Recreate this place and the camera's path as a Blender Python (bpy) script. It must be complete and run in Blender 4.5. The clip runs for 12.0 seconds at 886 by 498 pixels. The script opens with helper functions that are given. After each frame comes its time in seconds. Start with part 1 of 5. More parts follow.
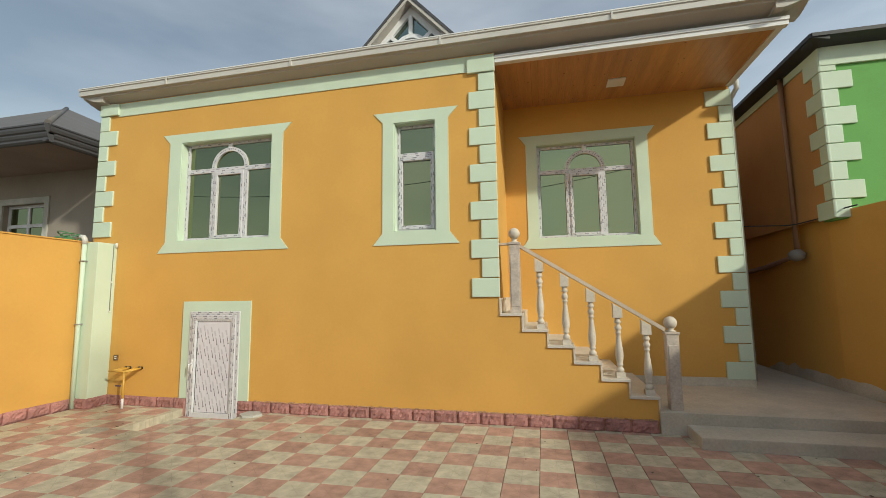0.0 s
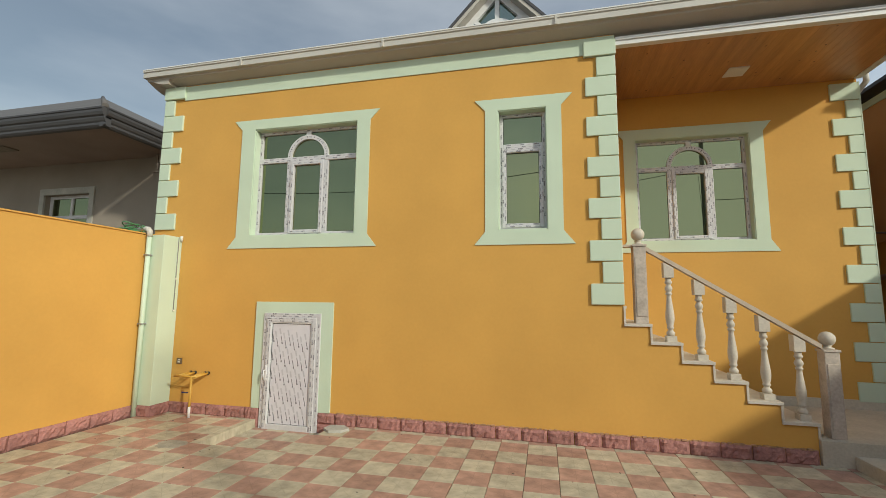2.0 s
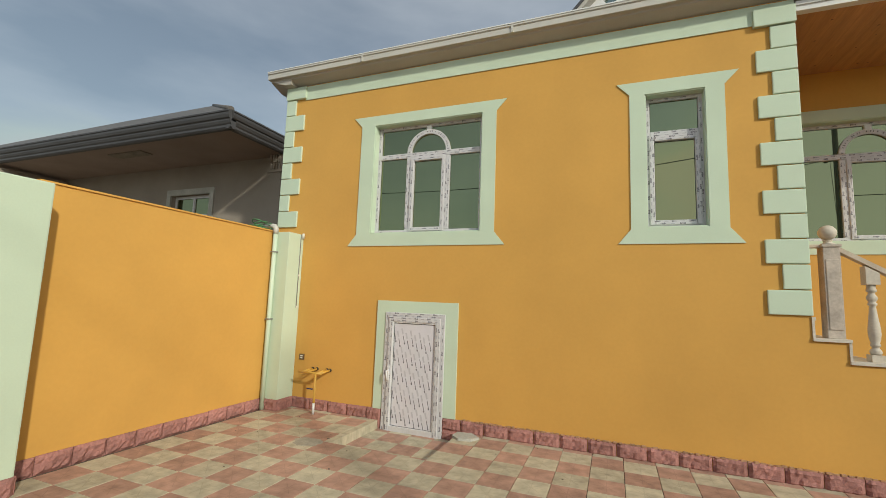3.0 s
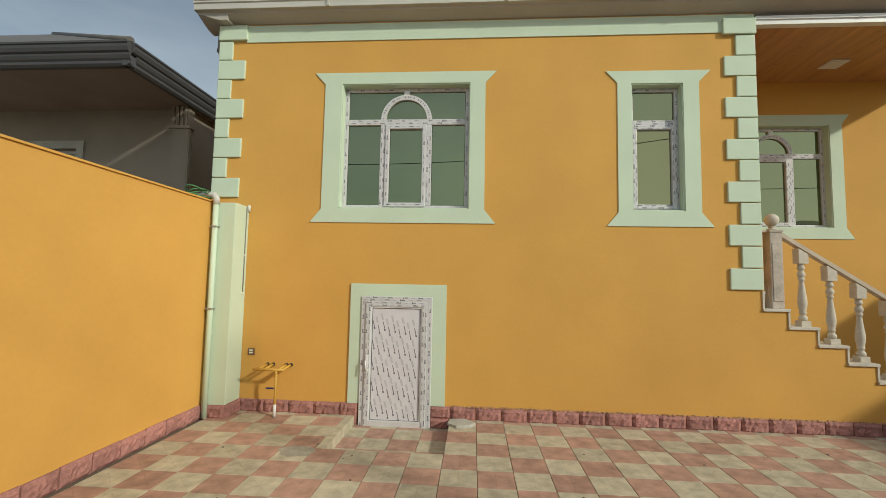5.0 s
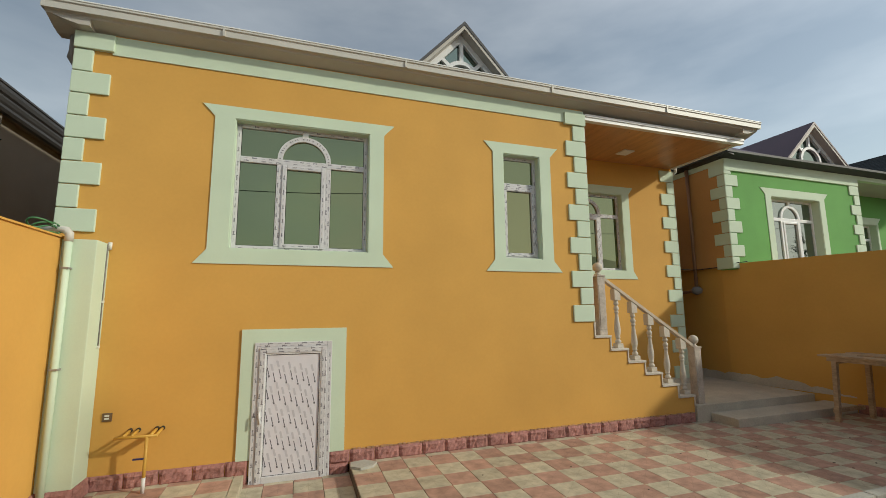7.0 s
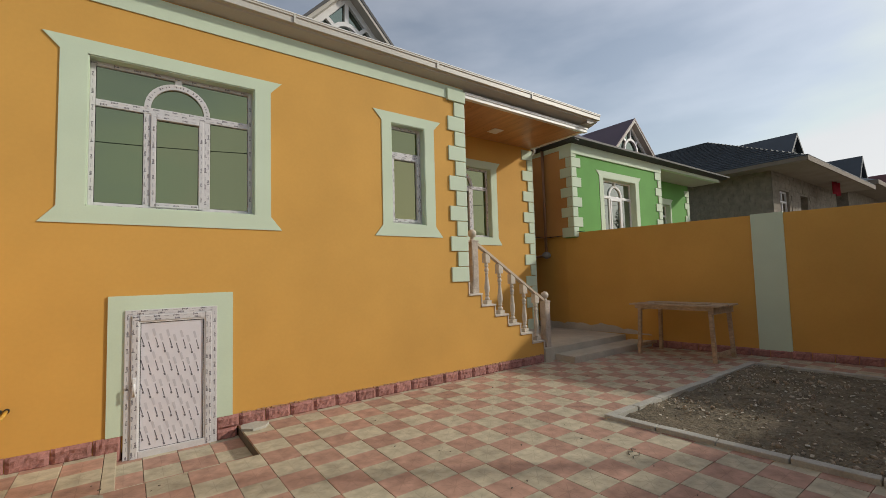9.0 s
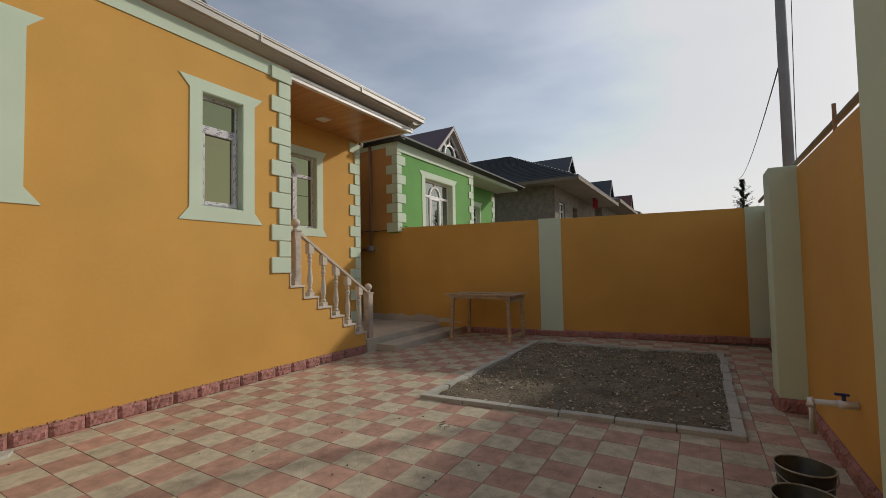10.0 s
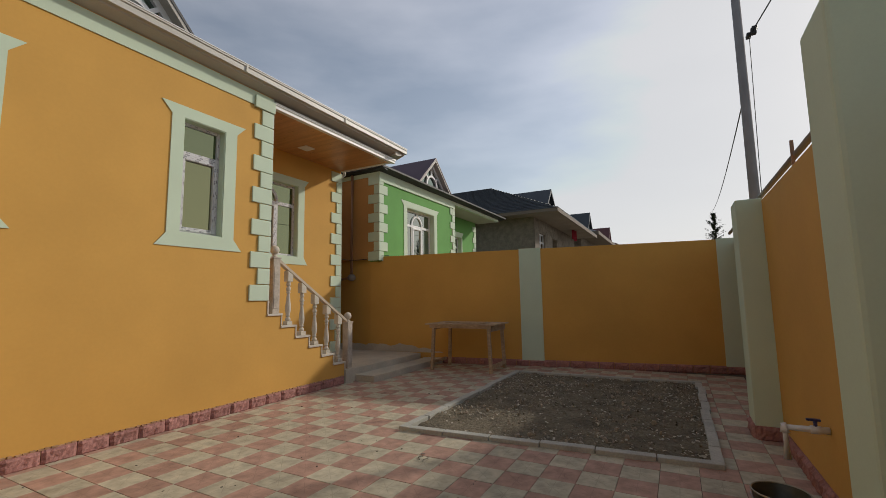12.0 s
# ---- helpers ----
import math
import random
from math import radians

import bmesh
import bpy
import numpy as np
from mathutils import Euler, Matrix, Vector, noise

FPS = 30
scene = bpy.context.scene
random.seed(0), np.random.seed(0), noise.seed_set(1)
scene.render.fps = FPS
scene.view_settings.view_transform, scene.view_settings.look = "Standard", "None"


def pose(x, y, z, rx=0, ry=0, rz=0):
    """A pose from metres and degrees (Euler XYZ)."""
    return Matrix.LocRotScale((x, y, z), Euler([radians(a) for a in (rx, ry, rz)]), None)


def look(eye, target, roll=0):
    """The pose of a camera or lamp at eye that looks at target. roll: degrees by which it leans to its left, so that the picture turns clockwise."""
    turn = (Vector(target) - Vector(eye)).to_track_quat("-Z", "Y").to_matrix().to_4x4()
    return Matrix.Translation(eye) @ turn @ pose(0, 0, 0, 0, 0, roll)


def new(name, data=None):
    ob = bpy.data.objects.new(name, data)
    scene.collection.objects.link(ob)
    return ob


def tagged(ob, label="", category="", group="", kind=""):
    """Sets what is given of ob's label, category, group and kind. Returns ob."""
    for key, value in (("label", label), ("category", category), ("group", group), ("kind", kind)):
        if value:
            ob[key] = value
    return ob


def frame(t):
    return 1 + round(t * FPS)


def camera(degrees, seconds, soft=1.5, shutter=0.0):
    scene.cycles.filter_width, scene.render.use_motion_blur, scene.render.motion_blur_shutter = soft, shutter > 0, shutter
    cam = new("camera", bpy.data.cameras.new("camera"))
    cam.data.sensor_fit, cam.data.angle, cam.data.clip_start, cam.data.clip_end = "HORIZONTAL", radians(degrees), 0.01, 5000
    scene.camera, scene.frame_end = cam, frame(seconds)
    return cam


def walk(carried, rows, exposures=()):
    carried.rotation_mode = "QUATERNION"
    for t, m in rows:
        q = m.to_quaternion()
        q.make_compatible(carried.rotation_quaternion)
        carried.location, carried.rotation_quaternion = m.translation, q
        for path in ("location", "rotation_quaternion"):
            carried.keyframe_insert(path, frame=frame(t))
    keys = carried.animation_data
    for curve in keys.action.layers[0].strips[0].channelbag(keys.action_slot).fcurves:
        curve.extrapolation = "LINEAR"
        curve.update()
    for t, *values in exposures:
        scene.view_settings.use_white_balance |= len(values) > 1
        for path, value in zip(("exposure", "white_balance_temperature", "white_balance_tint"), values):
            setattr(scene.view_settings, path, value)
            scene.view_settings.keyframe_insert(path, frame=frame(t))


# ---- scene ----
cam = camera(91.6, 12.0, soft=0.55)
PATH = [
    (0, (0.323, 0.203, 1.522), (-0.118, 2.142, 1.742), -0.7),
    (0.5, (0.039, 0.295, 1.529), (-0.361, 2.242, 1.748), -1.0),
    (1, (-0.209, 0.375, 1.548), (-0.586, 2.327, 1.764), -0.5),
    (1.5, (-0.566, 0.44, 1.574), (-0.832, 2.409, 1.808), -0.4),
    (2, (-1.033, 0.45, 1.541), (-1.487, 2.383, 1.777), 0.6),
    (2.5, (-1.46, 0.524, 1.54), (-2.195, 2.368, 1.781), 1.9),
    (3, (-1.899, 0.534, 1.538), (-2.631, 2.38, 1.77), 2.1),
    (5, (-3.34, 0.563, 1.539), (-3.484, 2.552, 1.689), 1.1),
    (5.5, (-3.645, 0.57, 1.522), (-3.68, 2.562, 1.695), 0.6),
    (6, (-3.906, 0.551, 1.567), (-3.516, 2.505, 1.738), -0.2),
    (6.5, (-4.037, 0.42, 1.698), (-3.46, 2.317, 1.961), -0.5),
    (8.5, (-4.596, 0.181, 1.692), (-3.827, 2.007, 1.96), -1.9),
    (9, (-4.603, 0.16, 1.609), (-3.426, 1.772, 1.734), -1.6),
    (9.5, (-4.631, 0.155, 1.579), (-3.107, 1.448, 1.673), -1.5),
    (10, (-4.657, 0.143, 1.551), (-2.94, 1.165, 1.635), -1.1),
    (10.5, (-4.642, 0.121, 1.528), (-2.836, 0.97, 1.655), -0.9),
    (11, (-4.618, 0.099, 1.537), (-2.79, 0.881, 1.754), -0.9),
    (11.5, (-4.648, 0.111, 1.51), (-2.852, 0.964, 1.729), -0.9),
    (12, (-4.669, 0.122, 1.515), (-2.919, 1.063, 1.739), -0.9),
]

EXPOSURES = [(0, 0.59, 6400, 3.5), (3.0, 0.40, 6420, 4), (5.5, 0.36, 6440, 2), (8.5, 0.24, 6520, 8), (9.0, 0.22, 6500, 10), (9.5, 0.09, 6500, 11), (10.5, 0.0, 6500, 11.5), (12.0, 0.02, 6480, 11)]
walk(cam, [(t, look(eye, target, roll)) for t, eye, target, roll in PATH], EXPOSURES)

# ---- world and sun ----
SUN_FROM = Vector((1.53, -1.0, 0.905))
world = bpy.data.worlds.new("world")
scene.world = world
world.use_nodes = True
wn, wl = world.node_tree.nodes, world.node_tree.links
wn.clear()
w_out, w_bg = wn.new("ShaderNodeOutputWorld"), wn.new("ShaderNodeBackground")
sky = wn.new("ShaderNodeTexSky")
sky.sky_type, sky.sun_disc = "NISHITA", False
sky.sun_elevation = math.atan2(SUN_FROM.z, math.hypot(SUN_FROM.x, SUN_FROM.y))
sky.sun_rotation = math.atan2(SUN_FROM.x, SUN_FROM.y)
sky.air_density, sky.dust_density, sky.ozone_density = 1.2, 1.5, 1.2
w_co, w_map = wn.new("ShaderNodeTexCoord"), wn.new("ShaderNodeMapping")
w_map.inputs["Scale"].default_value = (1.0, 1.0, 3.2)
w_noise, w_ramp, w_mix = wn.new("ShaderNodeTexNoise"), wn.new("ShaderNodeValToRGB"), wn.new("ShaderNodeMixRGB")
w_noise.inputs["Scale"].default_value, w_noise.inputs["Detail"].default_value = 1.7, 6.0
w_ramp.color_ramp.elements[0].position, w_ramp.color_ramp.elements[1].position = 0.36, 0.68
w_ramp.color_ramp.elements[0].color, w_ramp.color_ramp.elements[1].color = (0.06, 0.06, 0.06, 1), (0.72, 0.72, 0.72, 1)
w_mix.blend_type = "ADD"
w_mix.inputs["Color2"].default_value = (2.3, 2.15, 2.05, 1)
wl.new(w_co.outputs["Generated"], w_map.inputs["Vector"])
wl.new(w_map.outputs["Vector"], w_noise.inputs["Vector"])
wl.new(w_noise.outputs["Fac"], w_ramp.inputs["Fac"])
wl.new(w_ramp.outputs["Color"], w_mix.inputs["Fac"])
w_hsv = wn.new("ShaderNodeHueSaturation")
w_hsv.inputs["Saturation"].default_value, w_hsv.inputs["Value"].default_value = 0.72, 0.75
wl.new(sky.outputs["Color"], w_hsv.inputs["Color"])
wl.new(w_hsv.outputs["Color"], w_mix.inputs["Color1"])
w_veil = wn.new("ShaderNodeMixRGB")
w_veil.blend_type = "DARKEN"
w_veil.inputs["Fac"].default_value, w_veil.inputs["Color2"].default_value = 0.85, (4.75, 4.8, 4.85, 1)
wl.new(w_mix.outputs["Color"], w_veil.inputs["Color1"])
# the sky is deeper away from the sun
w_dot, w_map2, w_deep = wn.new("ShaderNodeVectorMath"), wn.new("ShaderNodeMapRange"), wn.new("ShaderNodeVectorMath")
w_dot.operation, w_deep.operation = "DOT_PRODUCT", "SCALE"
w_dot.inputs[1].default_value = SUN_FROM.normalized()
w_map2.inputs["From Min"].default_value, w_map2.inputs["From Max"].default_value = -0.9, 0.35
w_map2.inputs["To Min"].default_value, w_map2.inputs["To Max"].default_value = 0.50, 0.96
wl.new(w_co.outputs["Generated"], w_dot.inputs[0])
wl.new(w_dot.outputs["Value"], w_map2.inputs["Value"])
wl.new(w_veil.outputs["Color"], w_deep.inputs[0])
wl.new(w_map2.outputs["Result"], w_deep.inputs["Scale"])
wl.new(w_deep.outputs[0], w_bg.inputs["Color"])
w_bg.inputs["Strength"].default_value = 0.147
wl.new(w_bg.outputs["Background"], w_out.inputs["Surface"])

sun = new("sun", bpy.data.lights.new("sun", "SUN"))
sun.data.energy, sun.data.angle, sun.data.color = 2.15, radians(2.0), (1.0, 0.93, 0.80)
sun.matrix_world = look(SUN_FROM * 20, (0, 0, 0))


# ---- materials ----
def nodes_of(name, rough=0.8, metal=0.0):
    m = bpy.data.materials.new(name)
    m.use_nodes = True
    b = m.node_tree.nodes["Principled BSDF"]
    b.inputs["Roughness"].default_value, b.inputs["Metallic"].default_value = rough, metal
    return m, m.node_tree.nodes, m.node_tree.links, b


def tint(c, k):
    return tuple(max(0.0, min(1.0, v * k)) for v in c) + (1,)


def mat(name, color, rough=0.8, metal=0.0, big=1.3, fine=60.0, spread=0.10, bump=0.15, grain=0.06, dist=0.003, stretch=(1, 1, 1)):
    """Colour with slow blotches, fine grain and fine relief, in metres."""
    m, n, l, b = nodes_of(name, rough, metal)
    geo, mp = n.new("ShaderNodeNewGeometry"), n.new("ShaderNodeMapping")
    mp.inputs["Scale"].default_value = stretch
    l.new(geo.outputs["Position"], mp.inputs["Vector"])
    n1, n2 = n.new("ShaderNodeTexNoise"), n.new("ShaderNodeTexNoise")
    n1.inputs["Scale"].default_value, n1.inputs["Detail"].default_value = big, 5
    n2.inputs["Scale"].default_value, n2.inputs["Detail"].default_value = fine, 4
    for x in (n1, n2):
        l.new(mp.outputs["Vector"], x.inputs["Vector"])
    r1, r2 = n.new("ShaderNodeValToRGB"), n.new("ShaderNodeValToRGB")
    r1.color_ramp.elements[0].position, r1.color_ramp.elements[1].position = 0.3, 0.7
    r1.color_ramp.elements[0].color, r1.color_ramp.elements[1].color = tint(color, 1 - spread), tint(color, 1 + spread)
    r2.color_ramp.elements[0].position, r2.color_ramp.elements[1].position = 0.3, 0.7
    r2.color_ramp.elements[0].color, r2.color_ramp.elements[1].color = (1 - grain,) * 3 + (1,), (1,) * 4
    mx = n.new("ShaderNodeMixRGB")
    mx.blend_type = "MULTIPLY"
    mx.inputs["Fac"].default_value = 1
    l.new(n1.outputs["Fac"], r1.inputs["Fac"])
    l.new(n2.outputs["Fac"], r2.inputs["Fac"])
    l.new(r1.outputs["Color"], mx.inputs["Color1"])
    l.new(r2.outputs["Color"], mx.inputs["Color2"])
    l.new(mx.outputs["Color"], b.inputs["Base Color"])
    bp = n.new("ShaderNodeBump")
    bp.inputs["Strength"].default_value, bp.inputs["Distance"].default_value = bump, dist
    l.new(n2.outputs["Fac"], bp.inputs["Height"])
    l.new(bp.outputs["Normal"], b.inputs["Normal"])
    return m


TILE_X, TILE_Y, TX, TY = 0.2950, 0.2985, -3.587, 4.531


def tile_mat(name, color, spread=0.16):
    """Pressed concrete tile: own tone for each tile, mottling, and a shallow eight-rayed star with shade painted into
    its grooves.
    """
    m, n, l, b = nodes_of(name, 0.75)
    geo = n.new("ShaderNodeNewGeometry")
    sub, sc, fr, fl = (n.new("ShaderNodeVectorMath") for _ in range(4))
    sub.operation, sc.operation, fr.operation, fl.operation = "SUBTRACT", "MULTIPLY", "FRACTION", "FLOOR"
    sub.inputs[1].default_value = (TX, TY, 0)
    sc.inputs[1].default_value = (1 / TILE_X, 1 / TILE_Y, 0)
    l.new(geo.outputs["Position"], sub.inputs[0])
    l.new(sub.outputs[0], sc.inputs[0])
    l.new(sc.outputs[0], fr.inputs[0])
    l.new(sc.outputs[0], fl.inputs[0])
    sep = n.new("ShaderNodeSeparateXYZ")
    l.new(fr.outputs[0], sep.inputs[0])

    def calc(op, a, bb=None, c=None):
        q = n.new("ShaderNodeMath")
        q.operation = op
        for k, v in enumerate((a, bb, c)):
            if v is None:
                continue
            if isinstance(v, (int, float)):
                q.inputs[k].default_value = v
            else:
                l.new(v, q.inputs[k])
        return q.outputs[0]

    u, v = calc("SUBTRACT", sep.outputs[0], 0.5), calc("SUBTRACT", sep.outputs[1], 0.5)
    r = calc("SQRT", calc("ADD", calc("MULTIPLY", u, u), calc("MULTIPLY", v, v)))
    ray = calc("MULTIPLY", calc("ABSOLUTE", calc("SINE", calc("MULTIPLY", calc("ARCTAN2", v, u), 4.0))), r)
    groove = calc("MULTIPLY", calc("LESS_THAN", ray, 0.045), calc("LESS_THAN", r, 0.38))
    wn_ = n.new("ShaderNodeTexWhiteNoise")
    l.new(fl.outputs[0], wn_.inputs["Vector"])
    n1, n2 = n.new("ShaderNodeTexNoise"), n.new("ShaderNodeTexNoise")
    n1.inputs["Scale"].default_value, n1.inputs["Detail"].default_value = 9, 6
    n2.inputs["Scale"].default_value, n2.inputs["Detail"].default_value = 0.9, 4
    l.new(geo.outputs["Position"], n1.inputs["Vector"])
    l.new(geo.outputs["Position"], n2.inputs["Vector"])
    tone = calc("ADD", calc("MULTIPLY", calc("SUBTRACT", wn_.outputs["Value"], 0.5), spread),
                calc("ADD", calc("MULTIPLY", calc("SUBTRACT", n1.outputs["Fac"], 0.5), 1.1),
                     calc("MULTIPLY", calc("SUBTRACT", n2.outputs["Fac"], 0.5), 0.5)))
    # the grooves' shade is put into the tone, broken up by the noise
    tone = calc("SUBTRACT", calc("ADD", tone, 1.0), calc("MULTIPLY", calc("MULTIPLY", groove, n1.outputs["Fac"]), 0.28))
    mul = n.new("ShaderNodeVectorMath")
    mul.operation = "SCALE"
    mul.inputs[0].default_value = color
    l.new(tone, mul.inputs["Scale"])
    l.new(mul.outputs[0], b.inputs["Base Color"])
    bp = n.new("ShaderNodeBump")
    bp.inputs["Strength"].default_value, bp.inputs["Distance"].default_value = 0.5, 0.004
    l.new(calc("SUBTRACT", n1.outputs["Fac"], calc("MULTIPLY", groove, 0.8)), bp.inputs["Height"])
    l.new(bp.outputs["Normal"], b.inputs["Normal"])
    return m


def glass_mat(name, gloss=(0.235, 0.27, 0.165), body=(0.03, 0.045, 0.025)):
    """Reflective tinted window glass: a mirror coat over a dark body."""
    m, n, l, b = nodes_of(name, 0.02)
    b.inputs["Base Color"].default_value = (*body, 1)
    gl, mx = n.new("ShaderNodeBsdfGlossy"), n.new("ShaderNodeMixShader")
    gl.inputs["Color"].default_value, gl.inputs["Roughness"].default_value = (*gloss, 1), 0.01
    mx.inputs["Fac"].default_value = 0.75
    l.new(b.outputs[0], mx.inputs[1])
    l.new(gl.outputs[0], mx.inputs[2])
    l.new(mx.outputs[0], n["Material Output"].inputs["Surface"])
    return m


M = dict(
    orange=mat("orange_paint", (0.613, 0.337, 0.075), 0.85, big=0.9, spread=0.07, fine=26, bump=0.10, dist=0.003, grain=0.03),
    mint=mat("mint_paint", (0.55, 0.65, 0.50), 0.75, big=1.6, spread=0.04, fine=70, bump=0.12, grain=0.03),
    green=mat("green_paint", (0.135, 0.35, 0.085), 0.85, spread=0.08),
    stone=mat("plinth_stone", (0.40, 0.19, 0.165), 0.9, big=5, spread=0.22, fine=35, bump=0.9, dist=0.012, grain=0.30),
    pink=tile_mat("pink_tile", (0.40, 0.240, 0.180), 0.20),
    cream=tile_mat("cream_tile", (0.455, 0.405, 0.295), 0.20),
    grout=mat("grout", (0.13, 0.105, 0.08), 0.95, fine=30, bump=0.5, dist=0.01),
    cement=mat("cement", (0.52, 0.47, 0.38), 0.9, big=2.2, spread=0.14, fine=40, bump=0.35, dist=0.005, grain=0.15),
    curb=mat("curb_concrete", (0.46, 0.45, 0.40), 0.9, big=4, spread=0.14, fine=50, bump=0.4, dist=0.005, grain=0.2),
    soil=mat("soil", (0.205, 0.17, 0.115), 1.0, big=3, spread=0.3, fine=28, bump=1.0, dist=0.03, grain=0.5),
    pebble=mat("pebble", (0.36, 0.31, 0.24), 0.9, big=30, spread=0.3),
    marble=mat("travertine", (0.60, 0.55, 0.47), 0.5, big=3, spread=0.10, fine=25, bump=0.1, grain=0.14, stretch=(1, 1, 3)),
    turned=mat("carved_stone", (0.57, 0.51, 0.42), 0.7, big=5, spread=0.09, fine=40, bump=0.2, grain=0.12),
    newel=mat("sawn_stone", (0.50, 0.43, 0.36), 0.8, big=8, spread=0.16, fine=40, bump=0.3, grain=0.2),
    rail=mat("handrail_stone", (0.52, 0.43, 0.33), 0.6, big=6, spread=0.1, fine=50, grain=0.12),
    gutter=mat("gutter_metal", (0.52, 0.50, 0.45), 0.45, big=2, spread=0.05, bump=0.05, grain=0.04),
    soffit=mat("soffit_metal", (0.46, 0.43, 0.38), 0.6, big=2, spread=0.05, bump=0.05, grain=0.04),
    wood=mat("pine_ceiling", (0.52, 0.265, 0.105), 0.35, big=1.2, spread=0.16, fine=9, bump=0.06, grain=0.18, stretch=(9, 0.7, 1)),
    board=mat("white_board", (0.70, 0.70, 0.68), 0.4, spread=0.02, grain=0.02),
    roof=mat("dark_roof_metal", (0.060, 0.058, 0.060), 0.5, spread=0.15),
    purple=mat("purple_roof_metal", (0.075, 0.030, 0.048), 0.45, spread=0.12),
    slate=mat("slate_roof_metal", (0.050, 0.060, 0.070), 0.5, spread=0.12),
    grayplaster=mat("gray_plaster", (0.30, 0.26, 0.215), 0.9, big=1.2, spread=0.12, grain=0.12),
    block=mat("limestone_block", (0.27, 0.235, 0.19), 0.95, big=4, spread=0.2, fine=30, bump=0.7, dist=0.01, grain=0.3),
    film=mat("filmed_profile", (0.60, 0.59, 0.60), 0.4, big=9, spread=0.06, fine=60, grain=0.10),
    panel=mat("filmed_panel", (0.66, 0.64, 0.68), 0.35, big=6, spread=0.05, grain=0.03),
    ink=mat("film_print_dark", (0.13, 0.12, 0.14), 0.6),
    paleink=mat("film_print_grey", (0.36, 0.35, 0.38), 0.6),
    pvc=mat("white_plastic", (0.72, 0.72, 0.72), 0.35, spread=0.02, grain=0.02),
    gasket=mat("black_gasket", (0.03, 0.03, 0.03), 0.6),
    glass=glass_mat("tinted_glass", (0.245, 0.27, 0.150)),
    paleglass=glass_mat("pale_glass", (0.34, 0.37, 0.34)),
    blueglass=glass_mat("dormer_glass", (0.24, 0.30, 0.27)),
    # orange paint browned and dulled: the side wall's shade is put into its colour
    sidepaint=mat("shaded_orange_paint", (0.50, 0.26, 0.09), 0.9, spread=0.1),
    farwall=mat("brown_fascia", (0.20, 0.165, 0.13), 0.8),
    smear=mat("cement_smear", (0.38, 0.35, 0.28), 0.9, big=9, spread=0.15, fine=50, bump=0.4, grain=0.2),
    yellow=mat("yellow_pipe_paint", (0.62, 0.36, 0.06), 0.5),
    cream_pipe=mat("cream_pipe", (0.68, 0.68, 0.60), 0.5),
    graypipe=mat("gray_pipe", (0.22, 0.20, 0.18), 0.6),
    brownpipe=mat("brown_pipe", (0.30, 0.16, 0.09), 0.6),
    blue=mat("blue_plastic", (0.02, 0.03, 0.14), 0.4),
    black=mat("black_plastic", (0.02, 0.02, 0.02), 0.5),
    hose=mat("green_hose", (0.06, 0.20, 0.08), 0.5),
    bucket=mat("bucket_metal", (0.055, 0.05, 0.035), 0.4, metal=0.3, big=12, spread=0.4),
    bucketin=mat("bucket_lining", (0.20, 0.17, 0.07), 0.6, big=9, spread=0.35),
    wire=mat("cable_black", (0.02, 0.02, 0.02), 0.6),
    steel=mat("galvanised_steel", (0.35, 0.34, 0.33), 0.4, metal=0.5),
    oldwood=mat("weathered_timber", (0.50, 0.36, 0.23), 0.85, big=3, spread=0.2, fine=14, bump=0.4, grain=0.35, stretch=(3, 1, 3)),
    pole=mat("pole_concrete", (0.26, 0.25, 0.25), 0.9, spread=0.12, big=3),
    earth=mat("dusty_ground", (0.25, 0.21, 0.16), 1.0, big=0.3, spread=0.2, fine=10, bump=0.5, dist=0.02),
    leaf=mat("dark_foliage", (0.035, 0.055, 0.025), 0.8, big=8, spread=0.35),
    bark=mat("bark", (0.10, 0.07, 0.05), 0.95),
    shingle=mat("gray_brown_roof", (0.125, 0.115, 0.105), 0.6, spread=0.12, grain=0.12),
    knot=mat("pine_knot", (0.17, 0.065, 0.025), 0.4),
    rim=mat("worn_rim", (0.33, 0.30, 0.22), 0.5, metal=0.3, big=14, spread=0.3),
    chip=mat("pale_chip", (0.50, 0.46, 0.38), 0.9, big=25, spread=0.3),
    plinthtop=mat("plinth_mortar", (0.46, 0.27, 0.15), 0.95, big=12, spread=0.25, grain=0.2),
    # lighter, yellower tint: a reflected glow of low sky put into the colour
    sashglass=glass_mat("sash_glass", (0.30, 0.30, 0.155)),
    redcloth=mat("red_cloth", (0.42, 0.03, 0.05), 0.9),
    redroof=mat("red_roof_metal", (0.13, 0.05, 0.05), 0.6),
    dark=mat("dark_interior", (0.02, 0.02, 0.02), 0.9),
    socket=mat("brown_socket", (0.16, 0.10, 0.05), 0.5),
)


# ---- builders ----
def put(name, bm, material, parent=None, label="", kind="", category="", group=""):
    me = bpy.data.meshes.new(name)
    bmesh.ops.recalc_face_normals(bm, faces=bm.faces)
    bm.to_mesh(me)
    bm.free()
    for mm in (material if isinstance(material, (list, tuple)) else [material]):
        me.materials.append(M[mm] if isinstance(mm, str) else mm)
    ob = new(name, me)
    if parent is not None:
        ob.parent = parent
    return tagged(ob, label, category, group, kind)


def part(name, bm, material, parent, label=""):
    return put(name, bm, material, parent, label)


def thing(name, label, category, at=(0, 0, 0), group="", kind=""):
    e = new(name)
    e.empty_display_size = 0.1
    e.location = at
    return tagged(e, label, category, group, kind)


